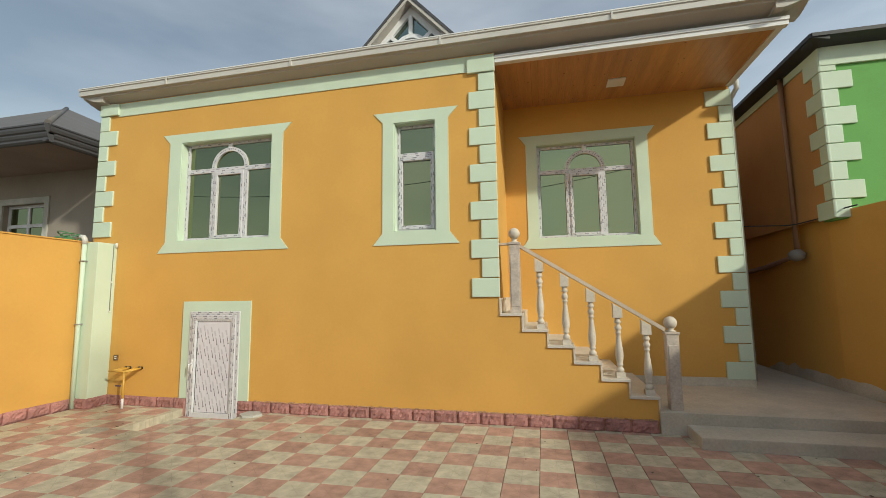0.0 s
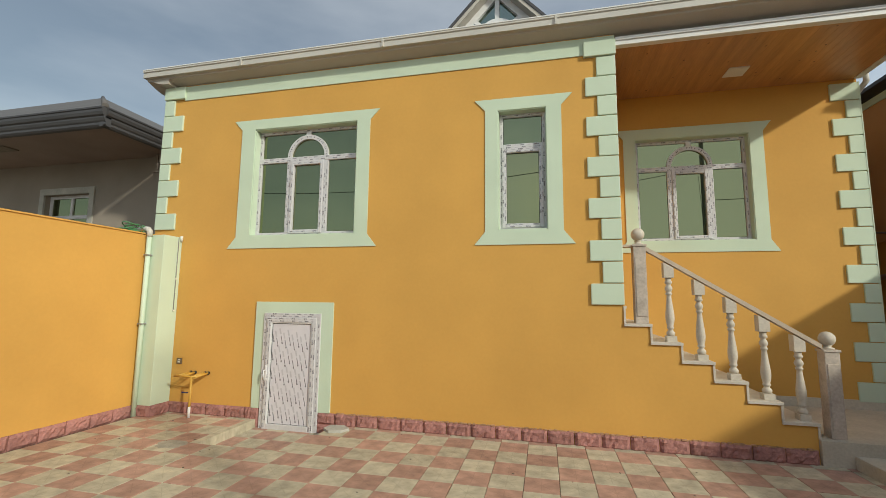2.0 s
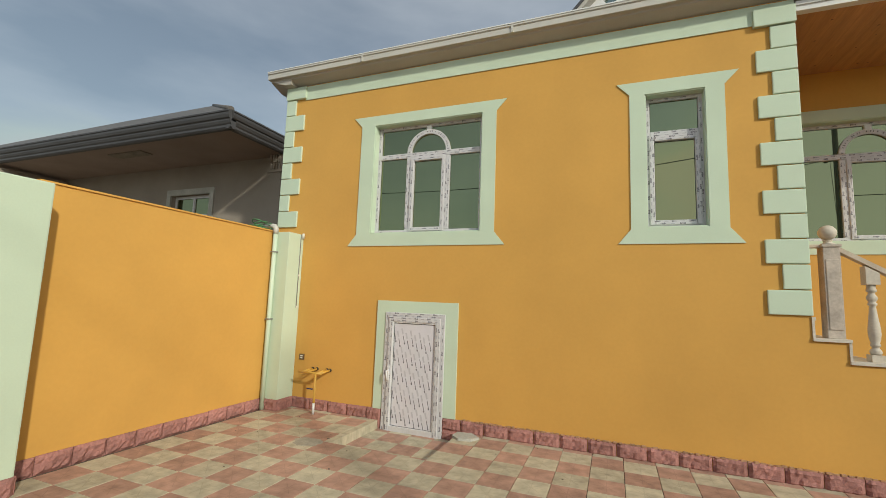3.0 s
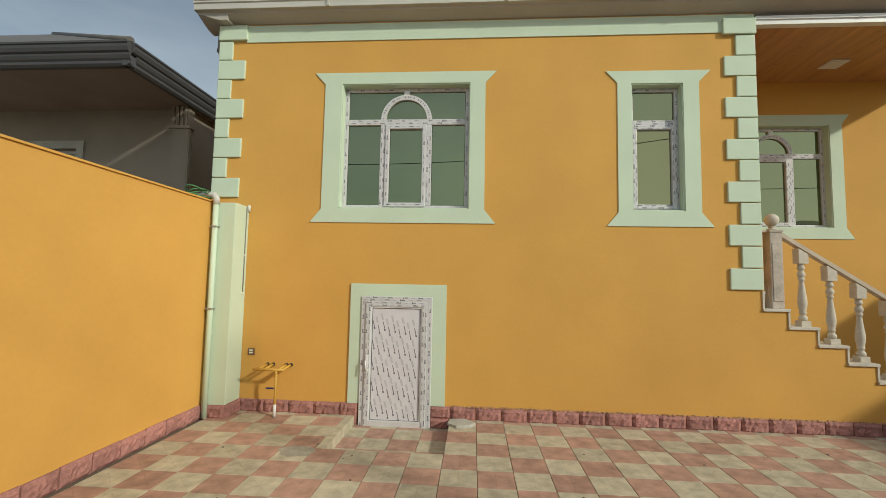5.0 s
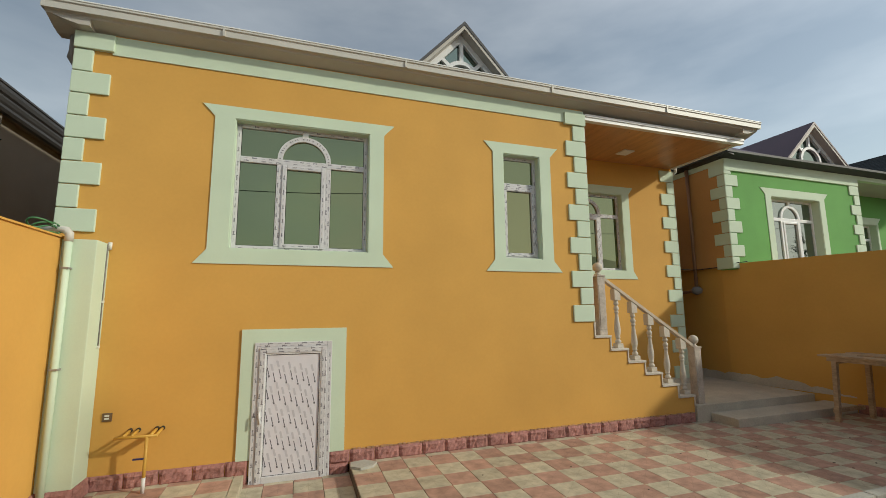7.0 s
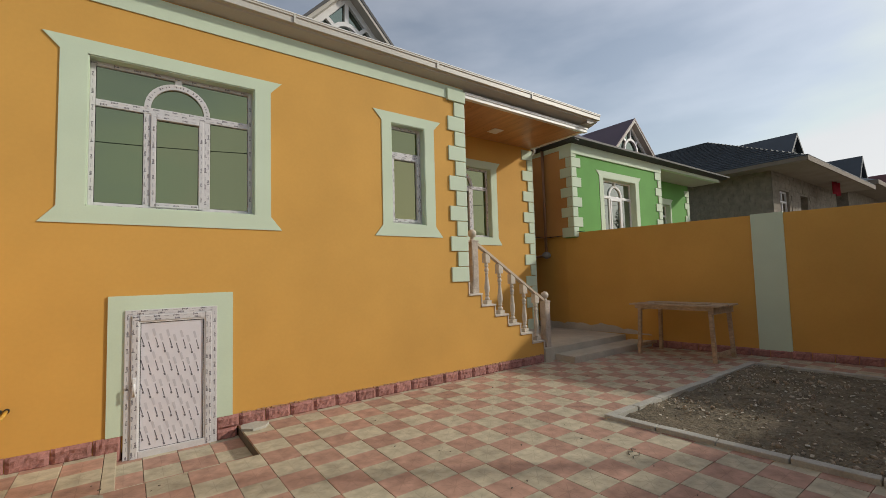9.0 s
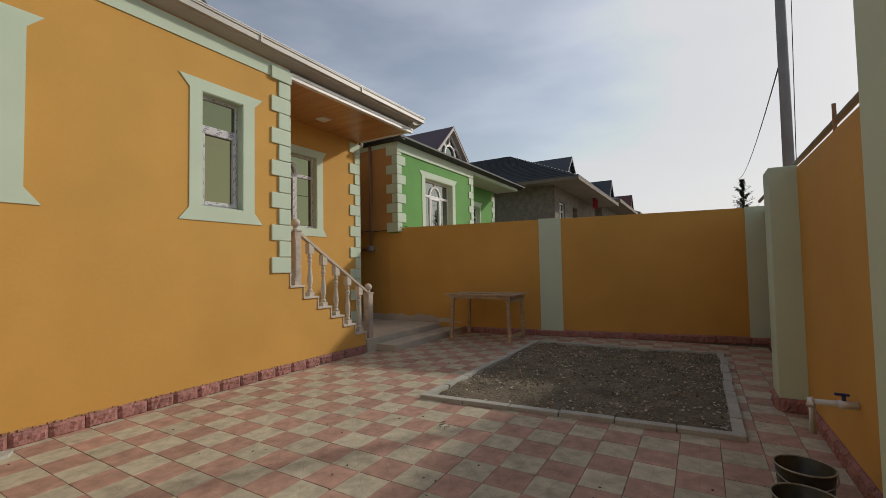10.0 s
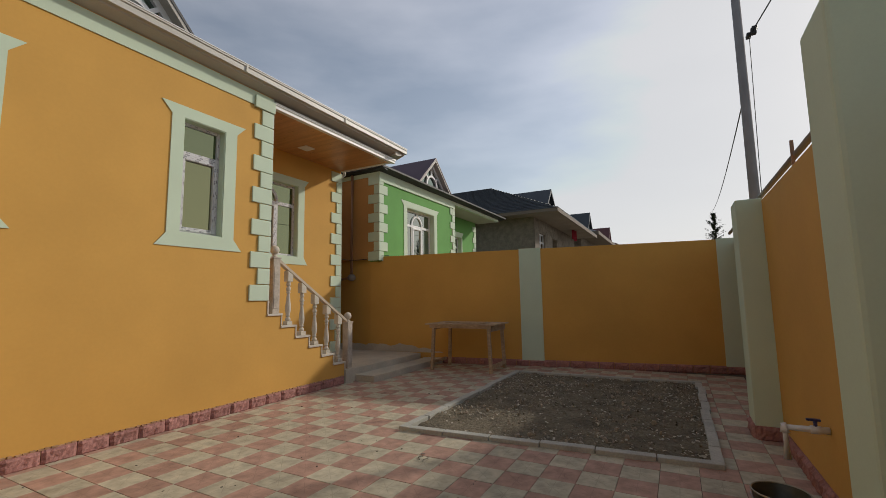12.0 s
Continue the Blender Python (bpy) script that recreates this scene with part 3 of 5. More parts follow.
prism(bm, path + [(px_ + 0.2, py_) for px_, py_ in reversed(path)], "z", -0.1, 2.57)
east_wall = put("wall_east", bm, "orange", kind="structure", label="orange painted yard wall between the plots", category="wall")


def on_east(name, y0, y1, z0, z1, t, material, parent=None, label=""):
    """A slab lying on the slanting east wall."""
    bm = bmesh.new()
    prism(bm, [(wall_x(y0) + 0.002, y0), (wall_x(y1) + 0.002, y1), (wall_x(y1) - t, y1), (wall_x(y0) - t, y0)], "z", z0, z1)
    return part(name, bm, material, parent, label)


on_east("pilaster", 2.74, 3.21, 0.12, 2.585, 0.02, "mint", east_wall, "pale mint painted flat strip")
on_east("pilaster", -0.93, -0.62, 0.12, 2.585, 0.02, "mint", east_wall, "pale mint painted flat strip")
part("wall_coping", boxes((-6.54, -6.315, 2.55, YF, 2.395, 2.412)), "orange", west_wall)
part("corner_pier", boxes((-6.335, -6.055, 5.24, YF, 0.12, 2.39), bevel=0.008), "mint", west_wall, "pale mint painted pier in the corner")
part("wall_pier", boxes((-6.36, -6.0, 2.03, 2.51, 0.12, 2.34), bevel=0.015), "mint", west_wall, "pale mint painted wall pier")
part("wall_pier", boxes((1.0, 1.42, -0.76, -0.51, 0.13, 2.535), bevel=0.012), "mint", near_wall, "pale mint painted wall pier")
part("gate_pier", boxes((-2.45, -2.07, -1.2, -0.49, -0.02, 2.75), bevel=0.02), "mint", near_wall, "tall pale mint painted gate pier")

bm = bmesh.new()
rc_ = random.Random(19)
for k in range(26):
    y0_ = -0.4 + k * 0.11
    box(bm, -6.345, -6.318, y0_, y0_ + rc_.uniform(0.07, 0.115), 2.385 - rc_.uniform(0.0, 0.018), 2.398, bevel=0.003)
tagged(part("mortar_edge", bm, "orange", west_wall), kind="stuff")

# ---- the house: walls and openings ----
front = put("wall_front", slab_with_holes(bmesh.new(), XL, XR, -0.13, 4.80, [WA, WB, DOOR], "y", YF, YF + 0.3), "orange", kind="structure", label="orange painted front wall of a one-storey house on a high basement", category="wall")
recess = put("wall_porch", slab_with_holes(bmesh.new(), XR, XRR, 0.0, 4.75, [WC], "y", YR, YR + 0.3), "orange", kind="structure", label="orange painted wall at the back of the porch", category="wall")
put("wall_porch_side", slab_with_holes(bmesh.new(), YF + 0.3, YR, 0.0, 4.75, [], "x", XR - 0.3, XR), "orange", kind="structure", label="orange painted side wall of the porch", category="wall")
put("wall_house_east", slab_with_holes(bmesh.new(), YR + 0.3, 14.0, 0.0, 4.75, [], "x", XRR - 0.3, XRR), "orange", kind="structure", label="orange painted side wall of the house", category="wall")
put("wall_house_west", slab_with_holes(bmesh.new(), YF + 0.3, 14.0, 0.0, 4.70, [], "x", XL, XL + 0.3), "orange", kind="structure", label="orange painted side wall of the house", category="wall")
put("wall_house_back", slab_with_holes(bmesh.new(), XL, XRR, 0.0, 4.75, [], "y", 14.0, 14.2), "orange", kind="structure", label="plain back wall of the house", category="wall")
put("room_floor", boxes((XL + 0.3, XR - 0.3, YF + 0.3, 14.0, 1.44, 1.5), (XR - 0.3, XRR - 0.3, YR + 0.3, 14.0, 1.44, 1.5)), "cement", kind="structure", label="inner floor of the house", category="floor")

part("frieze", boxes((XL + 0.34, XR - 0.338, YF - 0.014, YF + 0.004, 4.455, 4.668), (XR - 0.338, XR + 0.012, YF - 0.014, YF + 0.004, 4.61, 4.668)), "mint", front, "pale mint painted band under the eaves")
quoin(front, XL + 0.345, 0.345, 0.175, 4.474, 2.503, 8, YF, False, side=1, cap=0.19)
quoin(front, XR + 0.012, 0.345, 0.215, 4.418, 1.505, 12, YF, False, side=1, cap=0.19)
quoin(recess, XRR + 0.012, 0.345, 0.175, 4.52, 0.33, 17, YR, True, side=1)
bm = boxes((XRR, XRR + 0.012, YR - 0.03, YR + 0.3, 0.36, 4.52))
part("quoin_return", bm, "mint", recess)
part("cement_skirting", boxes((1.54, XRR + 0.02, YR - 0.02, YR + 0.002, 0.236, 0.355)), "cement", recess, "bare grey cement skirting")
for e in [o for o in front.children if o.name.startswith("quoin")]:
    if e.bound_box[0][0] < -6.0:
        dx = XL - min(v.co.x for v in e.data.vertices)
        for v in e.data.vertices:
            v.co.x += dx

w = arched_window("window_1", *WA, YF, "wide white plastic window with an arched bar, films still on, in the front wall")
surround(-5.30, -3.10, 2.215, 4.045, *WA, YF, w)
reveal(*WA, YF, 0.16, w)
# the lower pane's tint carries a brighter reflection than the top light
w = narrow_window("window_2", *WB, YF, "narrow white plastic window with a top light, films still on", sash_glass="sashglass")
surround(-1.84, -0.67, 2.20, 4.015, *WB, YF, w)
reveal(*WB, YF, 0.16, w)
w = arched_window("window_3", *WC, YR, "wide white plastic window with an arched bar at the back of the porch")
surround(0.04, 2.074, 2.247, 4.075, *WC, YR, w, out=0.105)
reveal(*WC, YR, 0.16, w)

# basement door
d = thing("door_1", "low white plastic basement door with printed protective film, shut", "door", kind="structure")
x0, x1, z0, z1 = DOOR
part("surround", boxes((x0 - 0.135, x0, YF - 0.02, YF + 0.004, 0.135, 1.497), (x1, x1 + 0.16, YF - 0.02, YF + 0.004, 0.135, 1.497), (x0, x1, YF - 0.02, YF + 0.004, z1, 1.497)), "mint", d, "flat pale mint painted surround")
part("door_frame", boxes((x0, x0 + 0.055, YF - 0.035, YF + 0.06, z0, z1), (x1 - 0.055, x1, YF - 0.035, YF + 0.06, z0, z1), (x0 + 0.055, x1 - 0.055, YF - 0.035, YF + 0.06, z1 - 0.055, z1), bevel=0.006), "film", d)
lx0, lx1, lz0, lz1 = x0 + 0.055, x1 - 0.055, z0 + 0.005, z1 - 0.055
leaf = part("door_leaf", boxes((lx0, lx0 + 0.062, YF - 0.05, YF + 0.02, lz0, lz1), (lx1 - 0.062, lx1, YF - 0.05, YF + 0.02, lz0, lz1), (lx0 + 0.062, lx1 - 0.062, YF - 0.05, YF + 0.02, lz1 - 0.062, lz1), (lx0 + 0.062, lx1 - 0.062, YF - 0.05, YF + 0.02, lz0, lz0 + 0.075), bevel=0.008), "film", d)
part("bead", boxes((lx0 + 0.062, lx0 + 0.075, YF - 0.04, YF, lz0 + 0.075, lz1 - 0.062), (lx1 - 0.075, lx1 - 0.062, YF - 0.04, YF, lz0 + 0.075, lz1 - 0.062), (lx0 + 0.075, lx1 - 0.075, YF - 0.04, YF, lz1 - 0.075, lz1 - 0.062)), "pvc", d)
part("gasket", boxes((lx0 + 0.073, lx1 - 0.073, YF - 0.03, YF - 0.02, lz0 + 0.071, lz0 + 0.078), (lx0 + 0.073, lx1 - 0.073, YF - 0.03, YF - 0.02, lz1 - 0.082, lz1 - 0.075), (lx0 + 0.075, lx0 + 0.081, YF - 0.03, YF - 0.02, lz0 + 0.078, lz1 - 0.082), (lx1 - 0.081, lx1 - 0.075, YF - 0.03, YF - 0.02, lz0 + 0.078, lz1 - 0.082)), "gasket", d)
part("door_panel", boxes((lx0 + 0.075, lx1 - 0.075, YF - 0.025, YF, lz0 + 0.075, lz1 - 0.075)), "panel", d, "white panel with rows of dark printed marks on its film")
bm, pale = bmesh.new(), bmesh.new()
gx0, gx1, gz0, gz1 = lx0 + 0.08, lx1 - 0.08, lz0 + 0.08, lz1 - 0.08
col = 0
x = gx0 + 0.012
while x < gx1 - 0.01:
    z = gz0 + (0.01 if col % 2 else 0.055) - 0.010 * col + 0.03
    while z < gz1 - 0.20:
        for (dx, w_, h0, h1) in ((0.0, 0.008, 0.025, 0.105), (0.011, 0.016, 0.0, 0.022)):
            bmesh.ops.create_cube(bm, size=1, matrix=Matrix.Translation((x + dx, YF - 0.0257, z + (h0 + h1) / 2)) @ Matrix.Rotation(0.25, 4, "Y").inverted() @ Matrix.Diagonal((w_, 0.001, h1 - h0, 1)))
        if z + 0.21 < gz1:
            bmesh.ops.create_cube(pale, size=1, matrix=Matrix.Translation((x - 0.022, YF - 0.0255, z + 0.160)) @ Matrix.Rotation(-0.25, 4, "Y") @ Matrix.Diagonal((0.022, 0.001, 0.075, 1)))
        z += 0.232
    x += 0.0605
    col += 1
tagged(part("film_print", bm, "ink", d, "rows of slanting dark marks"), kind="stuff")
tagged(part("film_print_pale", pale, mat("film_print_faint", (0.52, 0.50, 0.54), 0.5), d), kind="stuff")
film_marks([(x0, x0 + 0.05, z0, z1), (x1 - 0.05, x1, z0, z1), (x0, x1, z1 - 0.052, z1)], YF - 0.035, d, 31)
film_marks([(lx0, lx0 + 0.06, lz0, lz1), (lx1 - 0.06, lx1, lz0, lz1), (lx0, lx1, lz1 - 0.06, lz1)], YF - 0.05, d, 33)
bm = boxes((lx0 + 0.015, lx0 + 0.042, YF - 0.062, YF - 0.048, 0.50, 0.68), bevel=0.004)
tube(bm, [(lx0 + 0.028, YF - 0.055, 0.62), (lx0 + 0.028, YF - 0.10, 0.62), (lx0 + 0.028, YF - 0.10, 0.51)], 0.011)
part("door_handle", bm, "pvc", d, "white lever handle")

# ---- eaves, roof, porch ceiling ----
EX0, EX1, EY = -6.77, 3.33, 5.32
roof = thing("roof", "dark metal hipped roof with pale box gutters", "roof", kind="structure")
bm = bmesh.new()
prof = [(0.0, 4.765), (0.0, 4.835), (-0.014, 4.845), (-0.014, 4.865), (0.012, 4.872), (0.11, 4.865), (0.11, 4.765)]
prism(bm, [(EY + p[0], p[1]) for p in prof], "x", EX0, EX1)
part("gutter", bm, "gutter", roof, "pale grey-beige metal box gutter along the front")
bm = bmesh.new()
prism(bm, [(EX1 - 0.004 - p[0], p[1]) for p in prof], "y", EY + 0.02, 14.3)
part("gutter", bm, "gutter", roof)
bm = bmesh.new()
prism(bm, [(EX0 + 0.004 + p[0], p[1]) for p in prof], "y", EY + 0.02, 14.3)
part("gutter", bm, "gutter", roof)
lip = boxes((EX0, EX1, EY - 0.020, EY - 0.002, 4.868, 4.884), (EX1 - 0.004, EX1 + 0.012, EY, 14.3, 4.868, 4.884), bevel=0.004)
part("gutter_lip", lip, "board", roof, "bright rolled lip of the gutter")
for x in (-5.1, -3.0, 1.25):
    part("seam", boxes((x - 0.012, x + 0.012, EY - 0.018, EY + 0.01, 4.762, 4.874)), "gutter", roof)
bm = bmesh.new()
crown = [(0.012, 4.764), (0.05, 4.758), (0.06, 4.738), (0.075, 4.733), (0.20, 4.69), (0.30, 4.665), (0.40, 4.665), (0.40, 4.84), (0.05, 4.84)]
prism(bm, [(EY + q, z) for q, z in crown], "x", EX0 + 0.02, EX1 - 0.02)
prism(bm, [(EX0 + q, z) for q, z in crown], "y", EY + 0.06, 14.2)
prism(bm, [(EX1 - q * 0.9, z) for q, z in crown], "y", EY + 0.06, 14.2)
part("soffit", bm, "soffit", roof, "grey-beige sheet metal soffit")
part("roof_slope", hip_roof(bmesh.new(), EX0 + 0.03, EX1 - 0.03, EY + 0.03, 14.2, 4.85, 7.1), "roof", roof, "dark metal roof slopes")
part("seam", boxes((-0.86, -0.83, EY - 0.018, EY + 0.02, 4.76, 4.88)), "gutter", roof, "folded gutter joint")
dorm = thing("dormer", "small steep gabled roof window above the eaves", "dormer", kind="structure")
dormer(-1.68, 6.74, 5.42, 6.56, 1.06, 1.8, dorm, "roof", "steep dark-edged gable roof with pale soffit")

ceil = put("ceiling", boxes(*[(XR + 0.0 + i * 0.0946, XR + (i + 1) * 0.0946 - 0.0022, YF + 0.06, YR, 4.57, 4.59) for i in range(35)]), "wood", kind="structure", label="varnished pine board ceiling over the porch", category="ceiling")
put("ceiling_backing", boxes((XR, XRR, YF + 0.06, YR, 4.592, 4.61)), "dark", kind="structure", label="hidden backing above the boards", category="ceiling")
beam = put("trim", boxes((XR + 0.02, XRR + 0.03, YF - 0.02, YF + 0.06, 4.535, 4.63), (XR + 0.02, XRR + 0.035, YF - 0.035, YF - 0.02, 4.59, 4.63), (XRR - 0.05, XRR + 0.03, YF + 0.06, YR - 0.04, 4.555, 4.63)), "board", kind="structure", label="white edge board round the porch ceiling", category="trim")
rk = random.Random(41)
bm = bmesh.new()
for k in range(34):
    bx = XR + 0.047 + 0.0946 * rk.randrange(34) + rk.uniform(-0.02, 0.02)
    lathe(bm, [(0.001, -0.0006), (rk.uniform(0.006, 0.013), -0.0004), (0.001, 0.0008)], (bx, rk.uniform(YF + 0.15, YR - 0.1), 4.5695), 8, caps=False)
tagged(part("knots", bm, "knot", ceil), kind="stuff")
lamp = thing("ceiling_light", "square white flush light panel set in the pine porch ceiling", "light")
part("frame", boxes((1.35, 1.59, 6.41, 6.65, 4.555, 4.571), bevel=0.004), "pvc", lamp)
part("diffuser", boxes((1.37, 1.57, 6.43, 6.63, 4.550, 4.5545)), "board", lamp, "white diffuser, unlit")

bm = bmesh.new()
tube(bm, [(XRR + 0.10, YR - 0.02, 4.66), (XRR + 0.10, YR - 0.02, 4.52), (XRR + 0.05, YR + 0.10, 4.40), (XRR + 0.05, YR + 0.10, 0.3)], 0.035)
pp = thing("downpipe", "pale metal rainwater pipe at the porch corner", "pipe")
part("pipe", bm, "gutter", pp)
bm = bmesh.new()
tube(bm, [(XL - 0.06, YF + 0.10, 4.70), (XL - 0.075, YF + 0.10, 4.42), (XL - 0.05, YF + 0.30, 4.33), (XL - 0.05, YF + 0.30, 2.42)], 0.036)
pp = thing("downpipe", "dark metal rainwater pipe round the house corner", "pipe")
part("pipe", bm, "graypipe", pp)

# ---- stairs with balustrade ----
stairs = thing("stairs", "straight outdoor stairs in pale marble beside the house wall", "stairs", kind="structure")
ST = [(-0.19, 0.07, 1.31), (0.07, 0.362, 1.12), (0.362, 0.654, 0.935), (0.654, 0.946, 0.753), (0.946, 1.238, 0.570), (1.238, 1.538, 0.388)]
out = [(XR, -0.1)] + [(1.538, -0.1)]
for a, b, z in reversed(ST):
    out += [(b, z - 0.03), (a, z - 0.03)]
part("stair_wall", prism(bmesh.new(), out, "y", YF, YF + 0.2), "orange", stairs, "orange painted stair side wall")
fill = bmesh.new()
for a, b, z in ST:
    box(fill, a, b, YF + 0.2, YR, -0.1, z - 0.03)
part("stair_core", fill, "cement", stairs)
for i, (a, b, z) in enumerate(ST):
    part("tread", boxes((a, b + 0.022, YF - 0.022, YR, z - 0.03, z), bevel=0.003), "marble", stairs, "pale marble tread")
    zn = (ST[i - 1][2] if i else 1.50) - 0.03
    part("riser", boxes((a - 0.0, a + 0.02, YF - 0.012, YR, z, zn)), "marble", stairs)
part("riser", boxes((1.538, 1.556, YF - 0.012, YR, 0.236, 0.358)), "marble", stairs)
part("landing_edge", boxes((XR, XR + 0.03, YF - 0.012, YR, 1.47, 1.50)), "marble", stairs)

bal = thing("balustrade", "stone balustrade with turned balusters, round finials and a sloping handrail", "railing")
YB = 5.64


def post(x, z0, z1, zb):
    bm = boxes((x - 0.065, x + 0.065, YB - 0.065, YB + 0.065, z0, z1), bevel=0.006)
    box(bm, x - 0.05, x + 0.05, YB - 0.072, YB + 0.072, z0 + 0.08, z1 - 0.13, bevel=0.004)
    box(bm, x - 0.075, x + 0.075, YB - 0.075, YB + 0.075, z1 - 0.012, z1 + 0.012, bevel=0.004)
    p = part("newel_post", bm, "newel", bal, "square sawn stone newel post")
    bm = bmesh.new()
    lathe(bm, [(0.05, 0), (0.055, 0.012), (0.032, 0.022), (0.030, 0.035), (0.045, 0.045)], (x, YB, z1 + 0.012))
    ball(bm, (x, YB, zb), 0.072)
    part("finial", bm, "turned", p, "round stone ball finial")


post(0.005, 1.31, 2.17, 2.300)
post(1.735, 0.236, 1.08, 1.195)
prof = [(0.050, 0.0), (0.050, 0.045), (0.034, 0.050), (0.042, 0.062), (0.044, 0.074), (0.036, 0.088), (0.026, 0.096), (0.026, 0.106), (0.036, 0.114), (0.036, 0.124), (0.030, 0.132),
        (0.040, 0.165), (0.045, 0.200), (0.044, 0.235), (0.038, 0.280), (0.031, 0.330), (0.025, 0.380), (0.023, 0.400), (0.033, 0.408), (0.033, 0.420), (0.024, 0.428),
        (0.034, 0.442), (0.040, 0.458), (0.034, 0.474), (0.024, 0.488), (0.024, 0.498), (0.037, 0.506), (0.037, 0.520), (0.030, 0.530), (0.034, 0.560)]
slope = (1.05 - 2.155) / (1.735 - 0.005)
for i, (a, b, z) in enumerate(ST[1:]):
    x = b - 0.065
    top = 2.155 + slope * (x - 0.005) - 0.02
    k = (top - z - 0.13) / 0.56
    bm = bmesh.new()
    lathe(bm, [(r, h * k) for r, h in prof[2:]], (x, YB, z + 0.0))
    box(bm, x - 0.05, x + 0.05, YB - 0.05, YB + 0.05, z, z + 0.05 * k, bevel=0.003)
    zt = z + 0.555 * k
    v0 = len(bm.verts)
    prism(bm, [(x - 0.05, zt), (x + 0.05, zt), (x + 0.05, top + slope * 0.05), (x - 0.05, top - slope * 0.05)], "y", YB - 0.048, YB + 0.048)
    part("baluster", bm, "turned", bal, "turned pale stone baluster")
bm = bmesh.new()
rz = 0.022
prism(bm, [(0.07, 2.115), (1.67, 2.115 + slope * 1.60), (1.67, 2.115 + slope * 1.60 + 0.048), (0.07, 2.163)], "y", YB - 0.04, YB + 0.04)
part("handrail", bm, "rail", bal, "sloping brownish stone handrail")
part("handrail", boxes((XR + 0.002, -0.06, YB - 0.035, YB + 0.035, 2.155, 2.185), bevel=0.004), "rail", bal, "short level handrail to the wall")

plat = put("platform", boxes((1.54, wall_x(7.0) + 0.03, 5.50, YR, -0.05, 0.236), (XRR, wall_x(14.0) + 0.1, YR, 14.0, -0.05, 0.232), bevel=0.006), "cement", kind="structure", label="raised bare cement landing at the foot of the stairs", category="platform")
step = put("step", boxes((1.80, wall_x(5.2) + 0.02, 5.06, 5.50, -0.05, 0.118), bevel=0.012), "cement", kind="structure", label="low bare cement step in front of the landing", category="step")

# ---- planting bed ----
bm = bmesh.new()
n = 60
vs = []
A, B, C, D = (Vector((*p, 0)) for p in BED)
for i in range(n + 1):
    for j in range(n + 1):
        u, v = 0.015 + 0.97 * i / n, 0.02 + 0.96 * j / n
        p = (B * (1 - u) + C * u) * (1 - v) + (A * (1 - u) + D * u) * v
        p.z = 0.008 + 0.03 * noise.noise(Vector((p.x * 1.6, p.y * 1.6, 0))) + 0.03 * noise.noise(Vector((p.x * 7, p.y * 7, 3)))
        vs.append(bm.verts.new(p))
for i in range(n):
    for j in range(n):
        f = bm.faces.new((vs[i * (n + 1) + j], vs[(i + 1) * (n + 1) + j], vs[(i + 1) * (n + 1) + j + 1], vs[i * (n + 1) + j + 1]))
        f.smooth = True
put("soil", bm, "soil", kind="stuff", label="bare dark soil with crumbs and rubble in the planting bed", category="soil")
rnd = random.Random(4)
bm = bmesh.new()
for k in range(2600):
    u, v = rnd.random() * 0.92 + 0.04, rnd.random() * 0.92 + 0.04
    if noise.noise(Vector((u * 5, v * 5, 1))) < rnd.random() * 0.5 - 0.25:
        continue
    p = (B * (1 - u) + C * u) * (1 - v) + (A * (1 - u) + D * u) * v
    s = rnd.uniform(0.005, 0.018) if rnd.random() < 0.90 else rnd.uniform(0.02, 0.04)
    zz = 0.01 + 0.03 * noise.noise(Vector((p.x * 1.6, p.y * 1.6, 0))) + 0.03 * noise.noise(Vector((p.x * 7, p.y * 7, 3)))
    bmesh.ops.create_icosphere(bm, subdivisions=1, radius=1, matrix=Matrix.Translation((p.x, p.y, zz + s * 0.3)) @ Euler((rnd.random() * 3, rnd.random() * 3, rnd.random() * 3)).to_matrix().to_4x4() @ Matrix.Diagonal((s, s * rnd.uniform(0.5, 1), s * rnd.uniform(0.35, 0.7), 1)))
put("gravel", bm, "pebble", kind="stuff", label="scattered pale pebbles and crumbs on the soil", category="gravel")

bm = bmesh.new()
for k in range(420):
    u, v = rnd.random() * 0.94 + 0.03, rnd.random() * 0.94 + 0.03
    if noise.noise(Vector((u * 4 + 3, v * 4, 5))) < rnd.random() * 0.6 - 0.3:
        continue
    p = (B * (1 - u) + C * u) * (1 - v) + (A * (1 - u) + D * u) * v
    s = rnd.uniform(0.008, 0.024)
    zz = 0.01 + 0.03 * noise.noise(Vector((p.x * 1.6, p.y * 1.6, 0))) + 0.03 * noise.noise(Vector((p.x * 7, p.y * 7, 3)))
    bmesh.ops.create_icosphere(bm, subdivisions=1, radius=1, matrix=Matrix.Translation((p.x, p.y, zz + s * 0.2)) @ Euler((rnd.random() * 3, rnd.random() * 3, rnd.random() * 3)).to_matrix().to_4x4() @ Matrix.Diagonal((s, s * rnd.uniform(0.5, 1), s * rnd.uniform(0.35, 0.7), 1)))
put("clods", bm, "soil", kind="stuff", label="small dark clods of earth in the planting bed", category="soil")
bm = bmesh.new()
